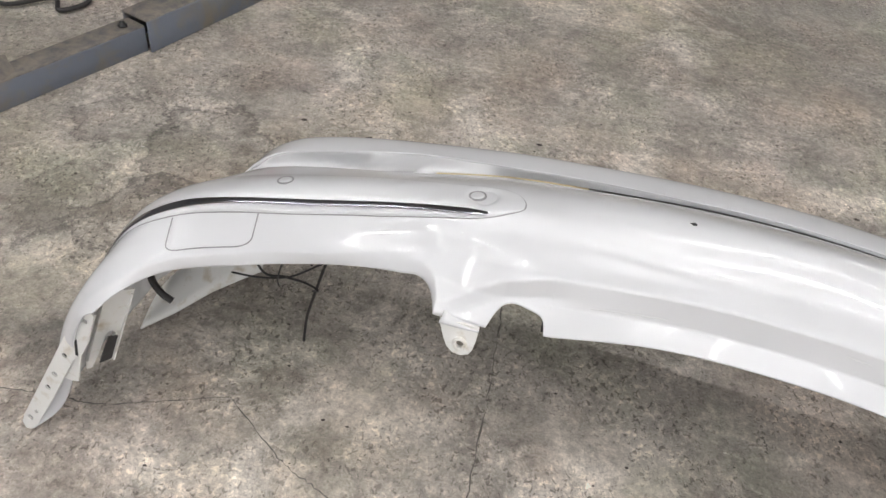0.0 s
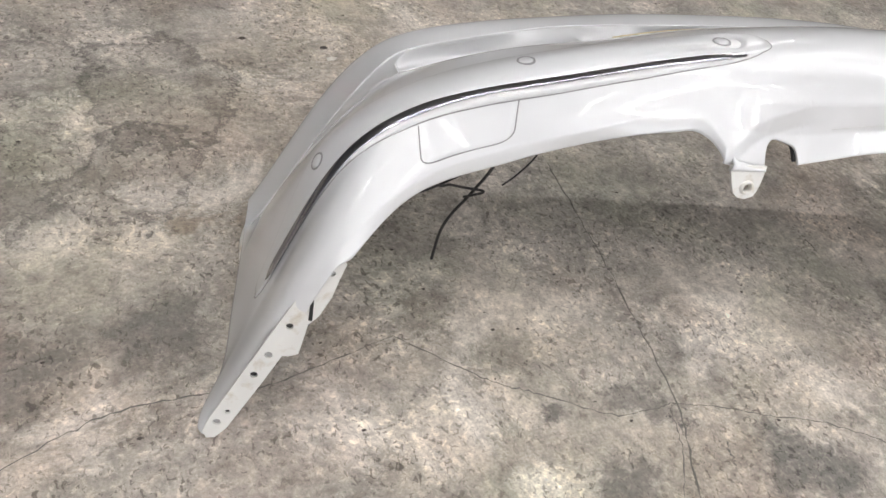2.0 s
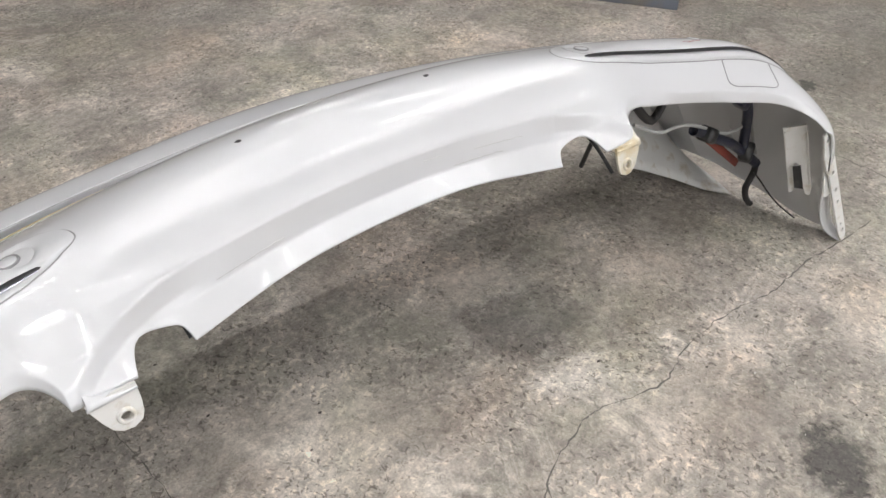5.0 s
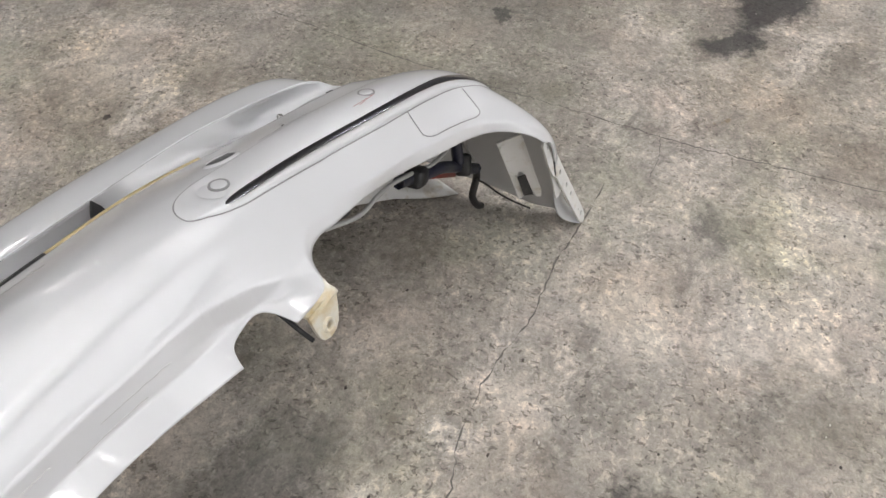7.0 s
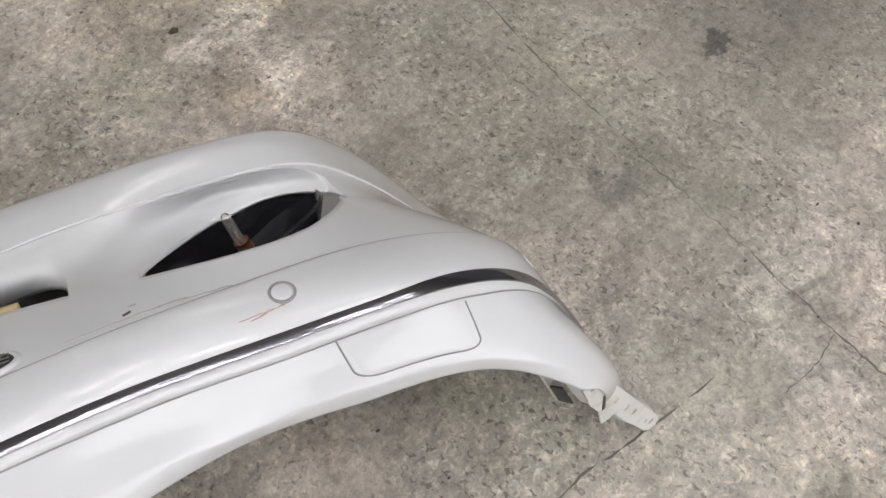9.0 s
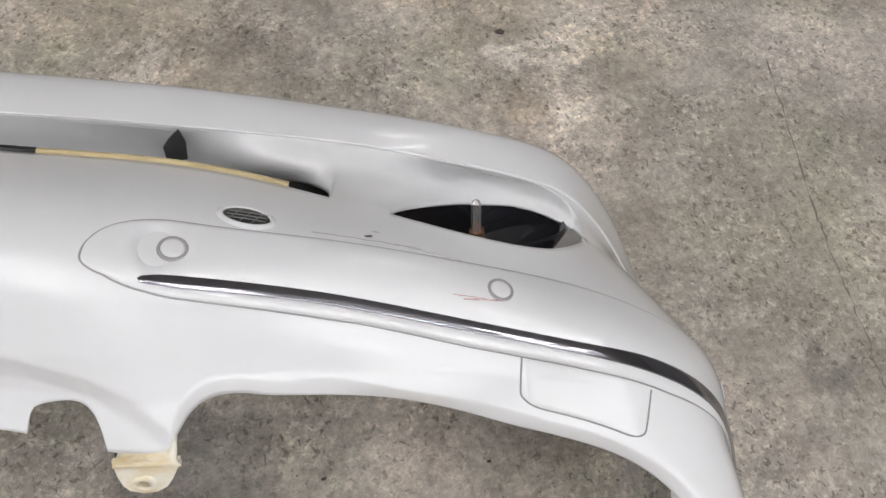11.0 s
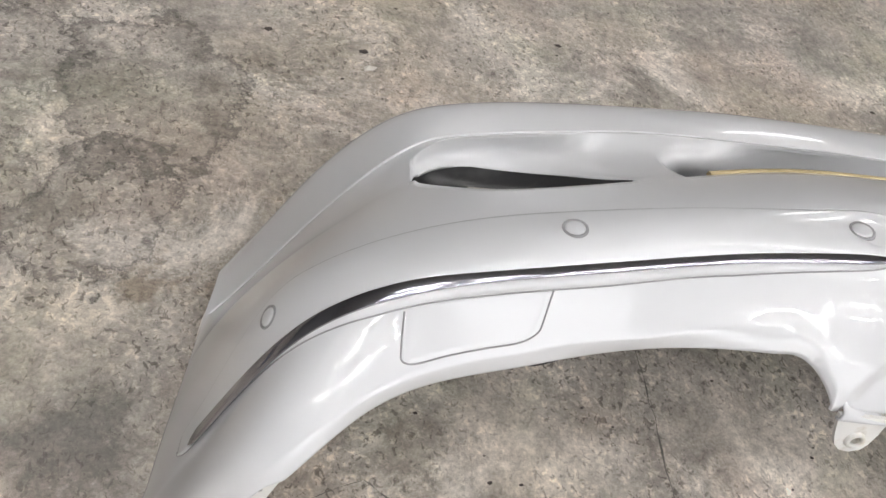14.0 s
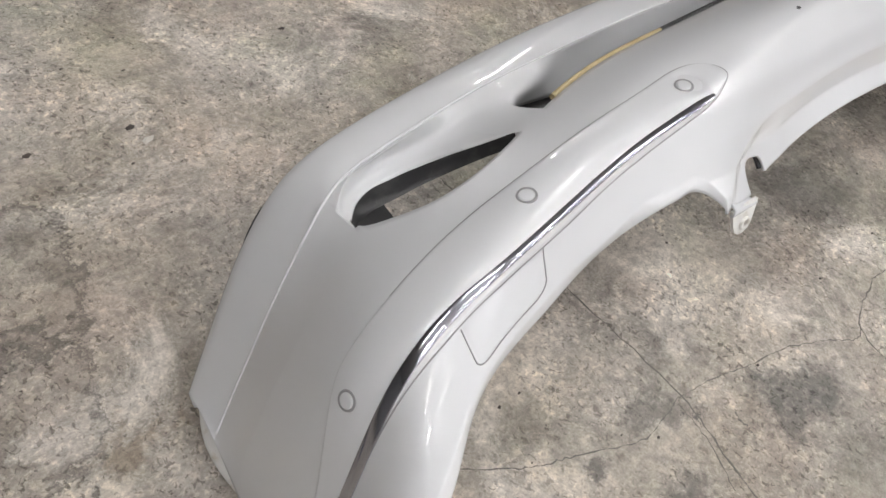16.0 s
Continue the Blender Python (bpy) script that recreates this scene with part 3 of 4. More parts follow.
def bumper_shell(parent):
    n = len(COLUMNS)
    gape = opening(np.abs(GUIDES[6][:, 0]))
    v_frac = np.linspace(0, 1, 73)
    front = np.array([rolled(across(GUIDES, TRIM[i] + (6 - TRIM[i]) * v_frac, i), abs(FACE[i, 0, 0])) for i in range(n)])
    # even out the edge of the headlamp bay
    x = np.abs(FACE[:, 0, 0])
    ease = (step01(x, 0.385, 0.41) * (1 - step01(x, 0.57, 0.62)))[:, None, None] * (1 - step01(np.arange(73), 14, 40))[None, :, None]
    for half in (COLUMNS > 0, COLUMNS < 0):
        pick = np.flatnonzero(half & (x > 0.375) & (x < 0.63))
        at = (COLUMNS[pick] - COLUMNS[pick].mean()) / np.ptp(COLUMNS[pick])
        for j in range(40):
            for c in (1, 2):
                smooth = np.polyval(np.polyfit(at, front[pick, j, c], 4), at)
                front[pick, j, c] += ease[pick, j, 0] * (smooth - front[pick, j, c])
    hem = GUIDES[6] + gape[:, None] * (HEM_G - GUIDES[6])
    back = []
    for i in range(n):
        brow, top = GUIDES[6][i], CREASE_G[i]
        a = abs(brow[0])
        middle = 0.5 * (brow + top)
        middle = middle + 0.6 * float(step01(a, 0.65, 0.76)) * (WALL_G[i] - middle)

        def flush(s):
            s = np.atleast_1d(s)[:, None]
            return brow * (1 - s) * (1 - 2 * s) + middle * 4 * s * (1 - s) + top * s * (2 * s - 1)
        rim_at = float(pocket_rim(a))
        rim = flush(rim_at)[0]
        wall = 0.5 * (hem[i] + rim) + np.array((0.004 * np.sign(brow[0]), 0.003, -0.006)) * gape[i]
        wall = WALL_G[i] + float(step01(a, 0.59, 0.65)) * (wall - WALL_G[i])
        if gape[i] < 1e-4 and a > 0.6:
            low = flush(np.linspace(0, rim_at, 19))
        else:
            low = line_across((hem[i], wall, rim + 0.14 * (wall - rim), rim), np.linspace(0, 3, 19))
        low = np.vstack([low, flush(np.linspace(rim_at, 1, 9))[1:]])
        deck = 0.5 * (CREASE_G[i] + LIP_G[i]) + np.array((0, 0, 0.006))
        inward = np.array((-0.012 * np.sign(COLUMNS[i]) * step01(abs(COLUMNS[i]), 0.3, 0.7), -0.010, -0.026))
        if i in (0, n - 1):
            inward = np.array((0, -0.01, -0.012))
        high = line_across((CREASE_G[i], deck, LIP_G[i], LIP_G[i] + inward * 0.55 + np.array((0, 0.004, 0)), LIP_G[i] + inward * 1.3), np.linspace(0, 4, 19))
        back.append(np.vstack([low, high[1:]]))
    back = np.array(back)
    bm = bmesh.new()
    fv = [[bm.verts.new(p) for p in row] for row in front]
    bv = [[bm.verts.new(p) for p in row] for row in back]
    sharp = []
    for i in range(n - 1):
        for rows in (fv, bv):
            for j in range(len(rows[0]) - 1):
                bm.faces.new((rows[i][j], rows[i + 1][j], rows[i + 1][j + 1], rows[i][j + 1]))
        sharp.append((bv[i][26], bv[i + 1][26]))
    closed = [i for i in range(n) if gape[i] < 1e-4]
    bmesh.ops.weld_verts(bm, targetmap={bv[i][0]: fv[i][-1] for i in closed})
    for a, b in sharp:
        e = bm.edges.get((a, b))
        if e:
            e.smooth = False
    ob = part("shell", bm, PAINT, parent)
    s = ob.modifiers.new("thickness", "SOLIDIFY")
    s.thickness, s.offset = 0.0032, -1
    return ob


def under_flange(side):
    """The plain inner flange that turns under from the far lip and comes down to the floor at the wing end."""
    rows = []
    for k in range(41):
        u = k / 40
        a0 = 0.615 if side > 0 else 0.670
        a = a0 + (0.837 - a0) * u
        lip = np.array([float(np.interp(side * a, LIP_G[:, 0], LIP_G[:, c])) for c in range(3)])
        foot = np.array([float(np.interp(a, (0.615, 0.68, 0.74, 0.79, 0.837), q)) for q in ((0.625, 0.69, 0.752, 0.802, 0.842), (0.125, 0.110, 0.085, 0.045, 0.010), (0.098, 0.066, 0.036, 0.012, 0.003))])
        foot[0] *= side
        foot[2] += 0.03 * (1 - u) * (side < 0)
        top = lip + np.array((-0.008 * side, -0.006, -0.010))
        belly = 0.5 * (top + foot) + np.array((0.016 * side, 0.016, 0.0))
        rows.append(line_across((top, belly, foot), np.linspace(0, 2, 11)))
    ob = part("under_flange", grid_mesh(rows), RAW, BUMPER, "plain white inner flange")
    fold = ob.modifiers.new("thickness", "SOLIDIFY")
    fold.thickness, fold.offset = 0.003, 0


BUMPER = thing("front_bumper", "white painted car bumper cover standing face up on concrete", "car bumper", pose(0.3765, 0.6585, 0.0, 0, 0, -11.1))
bumper_shell(BUMPER)
for side in (-1, 1):
    under_flange(side)


def ribbon(name, line, width, lift, mat, label=""):
    """A narrow strip along (x, v) places of the face."""
    pts = [on_face(x, v) for x, v in line]
    rows = []
    for i, (p, nrm) in enumerate(pts):
        d = (pts[min(i + 1, len(pts) - 1)][0] - pts[max(i - 1, 0)][0]).normalized()
        s = nrm.cross(d).normalized()
        w = width * 0.5
        rows.append([p + nrm * (lift * 0.2) - s * w, p + nrm * lift - s * w * 0.4, p + nrm * lift + s * w * 0.4, p + nrm * (lift * 0.2) + s * w])
    return part(name, grid_mesh(rows), mat, BUMPER, label)


def moulding(side):
    """The raised moulding with its seam, chrome strip and parking sensors."""
    a0, a1 = 0.296, 0.836
    us = [0.5 - 0.5 * math.cos(math.pi * k / 220) for k in range(221)]
    low, high, rows = [], [], []
    scoop = on_face(side * 0.345, 4.02)[0]
    for u in us:
        a = a0 + (a1 - a0) * u
        tip = min(1.0, max(0.0, (a - a0) / 0.060))
        tail = min(1.0, max(0.0, (a1 - a) / 0.014))
        round_in, round_out = math.sqrt(1 - (1 - tip) ** 2), math.sqrt(1 - (1 - tail) ** 2)
        foot = float(np.interp(a, (0.336, 0.45, 0.55, 0.64, 0.705, 0.757, 0.80), (2.77, 2.56, 2.53, 2.53, 2.60, 2.75, 2.87)))
        lo = 3.45 + (foot - 3.45) * round_in
        hi = 3.45 + (5.0 - 3.45) * round_in
        hi -= 1.35 * float(step01(a, 0.765, 0.832))
        c = 0.5 * (lo + hi)
        lo, hi = c + (lo - c) * round_out, c + (hi - c) * round_out
        low.append((side * a, lo))
        high.append((side * a, hi))
        row = []
        for w in [0, 0.015, 0.035, 0.06] + [0.09 + 0.82 * k / 26 for k in range(27)] + [0.94, 0.965, 0.985, 1]:
            p, nrm = on_face(side * a, lo + (hi - lo) * w)
            edge = min(1, min(w, 1 - w) / 0.06) * min(1, tip * 4, tail * 3)
            d = (p - scoop).length
            dip = 0.0052 * math.exp(-(d / 0.0165) ** 4) * (0.35 + 0.65 * min(1.0, max(0.0, 0.5 + (scoop.x - p.x) * side / 0.016)))
            row.append(p + nrm * (0.0024 * edge * (2 - edge) - 0.0002 - dip))
        rows.append(row if side > 0 else row[::-1])
    ob = part("side_moulding", grid_mesh(rows), PAINT, BUMPER)
    cut = [k for k, q in enumerate(high) if abs(q[0]) > 0.715][0]
    ribbon("moulding_seam", high[cut::-1] + low[1:], 0.0016, 0.0006, SEAM, "thin dark seam round the moulding")
    # chrome strip, thin at its inner end
    count, pad = 160, 6
    xs = [0.331 + (0.824 - 0.331) * k / count for k in range(-pad, count + pad + 1)]
    row = 2.92 if side < 0 else 2.98
    mids = np.array([[*(p := on_face(side * x, row))[0], *p[1]] for x in xs])
    for _ in range(3):
        mids = np.array([mids[max(0, k - 3):k + 4].mean(axis=0) if pad <= k <= len(xs) - 1 else mids[k] for k in range(len(xs))])
    rings = []
    for k in range(count + 1):
        u = k / count
        p, nrm = Vector(mids[k + pad][:3]), Vector(mids[k + pad][3:]).normalized()
        nrm = nrm.lerp(Vector((0, 0.30, 0.95)), 0.65 * (1 - float(step01(abs(p.x), 0.60, 0.76)))).normalized()
        d = (Vector(mids[k + pad + 1][:3]) - Vector(mids[k + pad - 1][:3])).normalized()
        s = nrm.cross(d).normalized()
        grow = min(1, 0.5 + u / 0.10) ** 0.8 * min(1, u / 0.006) ** 0.5 * min(1, (1 - u) / 0.014) ** 0.5
        w, h = 0.0060 * max(0.05, grow), 0.0020 * max(0.2, grow)
        rings.append([p + nrm * (0.0016 + 0.0012 * float(step01(u, 0.72, 0.86))) + s * w * math.copysign(abs(math.cos(t)) ** 0.8, math.cos(t)) + nrm * h * math.sin(t) ** 0.7 for t in [math.pi * m / 14 for m in range(15)]])
    part("chrome_strip", grid_mesh(rings), CHROME, BUMPER, "polished chrome trim strip")
    for a, v, scoop in ((0.351, 4.02, 1), (0.574, 4.0, 0), (0.779, 4.0, 0)):
        p, nrm = on_face(side * a, v)
        z = nrm
        xa = (Vector((1, 0, 0)) - z * z.x).normalized()
        m = Matrix((xa, z.cross(xa), z)).transposed().to_4x4()
        m.translation = p + nrm * (0.0014 if scoop else 0.0022)
        s = part("parking_sensor", lathe(((0, 0.0016), (0.006, 0.0015), (0.0074, 0.0010), (0.0080, -0.0006)), m), PAINT, BUMPER, "round white parking sensor")
        part("sensor_ring", lathe(((0.0078, 0.0002), (0.0086, 0.0007), (0.0098, 0.0007), (0.0104, -0.001)), m), SEAM, s, "grey gap ring")


for side in (-1, 1):
    moulding(side)


def washer_cover(side):
    """The small square cover under the moulding, framed by a seam on three sides."""
    n, rows = 40, []
    for i in range(n + 1):
        u = i / n
        row = []
        for k in range(13):
            w = k / 12
            x = 0.588 + 0.100 * u + 0.006 * (1 - w) * (1 - 2 * u)
            p, nrm = on_face(side * x, 1.22 + (2.50 - 1.22) * w)
            e = min(1, min(u, 1 - u) / 0.05, w / 0.08)
            row.append(p + nrm * (0.0007 * e - 0.0001))
        rows.append(row if side > 0 else row[::-1])
    part("washer_cover", grid_mesh(rows), PAINT, BUMPER, "small white headlamp washer cover")
    line = []
    for k in range(12):
        line.append((0.587 + 0.001 * k / 11, 2.52 - 0.88 * k / 11))
    for k in range(1, 9):
        t = math.pi / 2 * k / 8
        line.append((0.588 + 0.020 * (1 - math.cos(t)), 1.64 - 0.44 * math.sin(t)))
    line += [(0.608 + 0.060 * k / 8, 1.20) for k in range(1, 9)]
    for k in range(1, 9):
        t = math.pi / 2 * k / 8
        line.append((0.668 + 0.018 * math.sin(t), 1.20 + 0.44 * (1 - math.cos(t))))
    line += [(0.686 + 0.003 * k / 11, 1.64 + 0.88 * k / 11) for k in range(1, 12)]
    ribbon("cover_seam", [(side * x, v) for x, v in line], 0.0015, 0.0009, SEAM, "thin grey seam round the cover")


for side in (-1, 1):
    washer_cover(side)


def mounting_tab(side, mat, label):
    """The tab with a bolt hole that hangs from the top edge by a sloping apron."""
    out = [(-0.0230, -0.008), (-0.0225, -0.012), (-0.016, -0.030), (-0.011, -0.040), (-0.004, -0.0455), (0.005, -0.047), (0.014, -0.0435), (0.0175, -0.037), (0.0195, -0.026), (0.0205, -0.010), (0.0205, -0.008)]
    top = Vector((side * 0.327, -0.0915, 0.3635))
    down = Vector((side * -0.002, -0.012, -0.040)).normalized()
    across_ = Vector((1, 0, 0))
    across_ = (across_ - down * across_.dot(down)).normalized()
    m = Matrix((across_, -down, across_.cross(-down))).transposed().to_4x4()
    m.translation = top
    out = [(-side * x, y) for x, y in out]
    ob = part("mounting_tab", plate(out, [(-side * 0.003, -0.033, 0.0046)], 0.0035, m), mat, BUMPER, label, False)
    part("boss", lathe(((0.0046, 0.004), (0.0050, 0.0062), (0.0075, 0.0062), (0.0085, 0.003)), m @ pose(-side * 0.003, -0.033, 0)), mat, ob)
    rows = []
    for k in range(9):
        u = k / 8
        p, nrm = on_face(side * (0.3470 - 0.0395 * u), 0.30)
        q = on_face(side * (0.3470 - 0.0395 * u), 0.0)[0]
        low = m @ Vector((-side * (-0.0232 + 0.0440 * u), -0.0130, 0.0040))
        rows.append([p - nrm * 0.0034, q - nrm * 0.0018, q * 0.7 + low * 0.3 + Vector((0, -0.0030, 0)), q * 0.3 + low * 0.7 + Vector((0, -0.0020, 0)), low, low + Vector((0, 0.0035, -0.001))])
    a = part("apron", grid_mesh(rows), mat if side > 0 else PAINT, ob)
    fold = a.modifiers.new("thickness", "SOLIDIFY")
    fold.thickness, fold.offset = 0.002, 0
    return ob


mounting_tab(-1, RAW, "white plastic tab with a bolt hole")
mounting_tab(1, RAW_STAINED, "yellowed plastic tab with a bolt hole")


def fender_flange(side):
    """The punched strip along the end of the wing edge and the gusset behind it."""
    a, b = Vector((side * 0.764, -0.1535, 0.240)), Vector((side * 0.879, -0.1985, 0.006))
    run = b - a
    length = run.length
    run.normalize()
    wide = Vector((side * -0.893, -0.141, -0.418))
    wide = (wide - run * wide.dot(run)).normalized()
    face = run.cross(wide) * (-1 if side > 0 else 1)
    m = Matrix((run, wide, run.cross(wide))).transposed().to_4x4()
    m.translation = a + face * (0.0035 if side > 0 else 0.0005)
    out = [(-0.010, 0.000), (-0.004, -0.009), (0.06, -0.0115), (length - 0.02, -0.0115), (length - 0.004, -0.009), (length + 0.003, -0.001), (length - 0.002, 0.007), (length - 0.02, 0.0115),
           (0.165, 0.013), (0.085, 0.0125), (0.062, 0.019), (0.035, 0.018), (0.012, 0.013), (-0.006, 0.010)]
    holes = [(0.010, 0.003, 0.0035), (0.0875, 0.0, 0.0040), (0.131, 0.0, 0.0045), (0.162, 0.0, 0.0042), (0.222, 0.001, 0.0030), (0.241, -0.002, 0.0045)]
    f = part("fender_flange", plate(out, holes, 0.003, m), RAW, BUMPER, "chalky white strip punched with bolt holes", False)
    # black discs paint the shade seen through the holes; grey ones part-fill them
    for x, y, r in holes:
        part("hole_shade_and_fill", plate([(x + r * 1.3 * math.cos(k * 0.7), y + r * 1.3 * math.sin(k * 0.7)) for k in range(9)], [], 0.0012, m @ pose(0, 0, 0.0032 if side > 0 else -0.0014)), GREY_SCUFF if r in (0.0035, 0.0045) else BLACK, f, "", False)
    back = m @ pose(0, 0, 0.006 if side > 0 else -0.006)
    part("gusset", plate([(0.055, 0.004), (0.135, 0.004), (0.128, 0.021), (0.120, 0.029), (0.075, 0.016)], [], 0.0025, back), RAW, f, "", False)
    part("slit", plate([(0.046, 0.004), (0.050, 0.002), (0.071, 0.012), (0.070, 0.016)], [], 0.0006, m @ pose(0, 0, -0.0008 if side > 0 else 0.0032)), BLACK, f, "", False)


for side in (-1, 1):
    fender_flange(side)

# foam tapes and black seals in the lower slot
for x0, x1, mat, nm, lb in ((-0.424, -0.236, FOAM, "foam_tape", "ochre foam tape in the slot"), (0.234, 0.420, FOAM, "foam_tape", "ochre foam tape in the slot"), (-0.236, 0.234, BLACK, "slot_seal", "black rubber seal in the slot")):
    pts = []
    for k in range(13):
        p, nrm = on_face(x0 + (x1 - x0) * k / 12, 6.0)
        pts.append(p + Vector((0, 0.0055, -0.0070)))
    part(nm, tube(pts, 0.0040 if mat is FOAM else 0.0042, 6, 2), mat, BUMPER, lb)


# ---- openings, lamps and marks on the bumper ----
def flat_on(x, v, lift=0.0):
    p, nrm = on_face(x, v)
    xa = (Vector((1, 0, 0)) - nrm * nrm.x).normalized()
    m = Matrix((xa, nrm.cross(xa), nrm)).transposed().to_4x4()
    m.translation = p + nrm * lift
    return m


# black sheet added behind the slot, its colour standing for the recess's shade
rows = []
for k in range(61):
    x = -0.450 + 0.900 * k / 60
    g = Vector([float(np.interp(x, GUIDES[6][:, 0], GUIDES[6][:, q])) for q in range(3)])
    h = Vector([float(np.interp(x, HEM_G[:, 0], HEM_G[:, q])) for q in range(3)])
    rows.append([g + Vector((0, -0.002, -0.016)), g * 0.6 + h * 0.4 + Vector((0, 0, -0.030)), h + Vector((0, -0.006, -0.014)), h + Vector((0, 0.003, -0.002))])
part("slot_dark_backing", grid_mesh(rows), BLACK, BUMPER, "black sheet added for the dark of the slot recess")

# number plate screw holes
for x, seed in ((-0.120, 3), (0.1175, 5)):
    rnd = random.Random(seed)
    r = [0.0029 * rnd.uniform(0.7, 1.25) for _ in range(14)]
    prof = [(r[k] * 1.25 * math.cos(2 * math.pi * k / 14), r[k] * 0.8 * math.sin(2 * math.pi * k / 14)) for k in range(14)]
    part("screw_hole", plate(prof, [], 0.0006, flat_on(x, 4.05, 0.0001)), BLACK, BUMPER, "small torn dark screw hole", False)

# towing eye hole with its mesh, on one side only
m = flat_on(0.395, 5.22, 0.0) @ Matrix.Rotation(radians(-8), 4, "Z") @ Matrix.Diagonal((1.0, 0.62, 1, 1))
hole = part("towing_eye_hole", lathe(((0, 0.0006), (0.010, 0.0006), (0.0165, 0.0008), (0.0175, 0.0002)), m), BLACK, BUMPER, "round dark hole with black mesh")
part("hole_rim", lathe(((0.0165, 0.0002), (0.0178, 0.0020), (0.0195, 0.0012), (0.0225, -0.0006)), m), PAINT, hole)
for k in (-1, 0, 1):
    part("mesh_bar", tube([m @ Vector((-0.014, 0.007 * k - 0.003, 0.0012)), m @ Vector((0, 0.007 * k, 0.0016)), m @ Vector((0.014, 0.007 * k + 0.003, 0.0012))], 0.0005, 5, 2), BAR, hole)
    part("mesh_bar", tube([m @ Vector((0.008 * k - 0.003, -0.013, 0.0012)), m @ Vector((0.008 * k, 0, 0.0016)), m @ Vector((0.008 * k + 0.003, 0.013, 0.0012))], 0.0004, 5, 2), BAR, hole)


def hem_line(side, a0, a1, n, off=(0, 0, 0)):
    """Places along the far edge of the openings."""
    out = []
    for k in range(n + 1):
        a = a0 + (a1 - a0) * k / n
        g = Vector([float(np.interp(side * a, GUIDES[6][:, 0], GUIDES[6][:, q])) for q in range(3)])
        h = Vector([float(np.interp(side * a, HEM_G[:, 0], HEM_G[:, q])) for q in range(3)])
        w = float(opening(np.array([a]))[0])
        out.append((g, g + (h - g) * w + Vector(off)))
    return out


def fog_axes(side):
    z = Vector((0, 0.62, 0.78)).normalized()
    y = Vector((0, 0.78, -0.62)).normalized()
    m = Matrix((Vector((1, 0, 0)), y, z)).transposed().to_4x4()
    m.translation = Vector((side * 0.590, 0.124, 0.297))
    return m


# fog lamp: a gloss black bowl with rings and a glass bulb on a brown socket
m = Matrix.Translation((-0.014, 0.006, 0.002)) @ fog_axes(1) @ Matrix.Diagonal((1.08, 0.72, 1, 1))
fog = part("fog_lamp", lathe(((0, -0.062), (0.03, -0.058), (0.054, -0.044), (0.074, -0.022), (0.0845, -0.008), (0.087, -0.011), (0.066, -0.048), (0.0, -0.075)), m, 40), GLOSS_BLACK, BUMPER, "gloss black fog lamp bowl without its lens")
rows = []
for g, h in hem_line(1, 0.504, 0.670, 40):
    c = Vector((g.x * 0.4 + 0.585 * 0.6, 0.112, 0.214))
    rows.append([h + Vector((0, -0.002, 0.0)), h * 0.6 + c * 0.4 + Vector((0, 0, -0.028)), c, g * 0.6 + c * 0.4 + Vector((0, 0, -0.030)), g + Vector((0, 0.004, -0.007))])
part("lamp_housing", grid_mesh(rows), GLOSS_BLACK, fog)
part("reflector_ring", lathe(((0.072, -0.029), (0.074, -0.026), (0.077, -0.023), (0.075, -0.028)), m, 40), DARK_METAL, fog)
part("inner_ring", lathe(((0.018, -0.050), (0.020, -0.046), (0.023, -0.046), (0.024, -0.052)), m, 30), DARK_METAL, fog)
part("bulb", tube([Vector((0.587, 0.124, 0.270)), Vector((0.586, 0.130, 0.284)), Vector((0.585, 0.138, 0.300)), Vector((0.584, 0.142, 0.308))], 0.0050, 12, 4, lambda t: 1.0 if t < 0.7 else max(0.1, max(0.0, 1 - ((t - 0.7) / 0.3) ** 2) ** 0.5)), GLASS, fog, "clear glass bulb")
part("bulb_socket", tube([Vector((0.592, 0.113, 0.240)), Vector((0.590, 0.119, 0.258)), Vector((0.587, 0.127, 0.279))], 0.0074, 10, 3), make_plastic("burnt_brown_socket", (0.20, 0.08, 0.035), 0.5, (0.06, 0.04, 0.03), 0.5), fog)

# the other side holds only a black carrier frame
line = hem_line(-1, 0.502, 0.679, 40)
rows = [[h + Vector((0, -0.001, 0.001)), h + (g - h) * 0.05 + Vector((0, -0.004, -0.004)), h + (g - h) * 0.18 + Vector((0, -0.002, -0.012)), h + (g - h) * 0.24 + Vector((0, -0.002, -0.020))] for g, h in line]
frame_part = part("fog_lamp_carrier", grid_mesh(rows), BLACK, BUMPER, "empty black plastic fog lamp carrier")
for out in ([(-0.690, 0.060), (-0.624, 0.060), (-0.619, 0.160), (-0.668, 0.150), (-0.686, 0.110)], [(-0.588, 0.058), (-0.516, 0.058), (-0.522, 0.104), (-0.574, 0.114)]):
    part("carrier_plate", plate(out, [], 0.004, Matrix.Translation((0, 0, 0.272))), BLACK, frame_part, "", False)

# black clips in the slot
part("slot_clip", plate([(-0.008, -0.012), (0.009, -0.011), (0.010, 0.004), (0.006, 0.016), (-0.004, 0.008), (-0.009, 0.002)], [], 0.003, Matrix.Translation((0.322, 0.176, 0.348)) @ pose(0, 0, 0, 55, 0, 8)), BLACK, BUMPER, "torn black plastic clip", False)
part("slot_clip", plate([(-0.003, -0.005), (0.003, -0.005), (0.004, 0.005), (-0.004, 0.005)], [], 0.002, Matrix.Translation((0.160, 0.180, 0.358)) @ pose(0, 0, 0, 55, 0, 4)), SEAM, BUMPER, "", False)

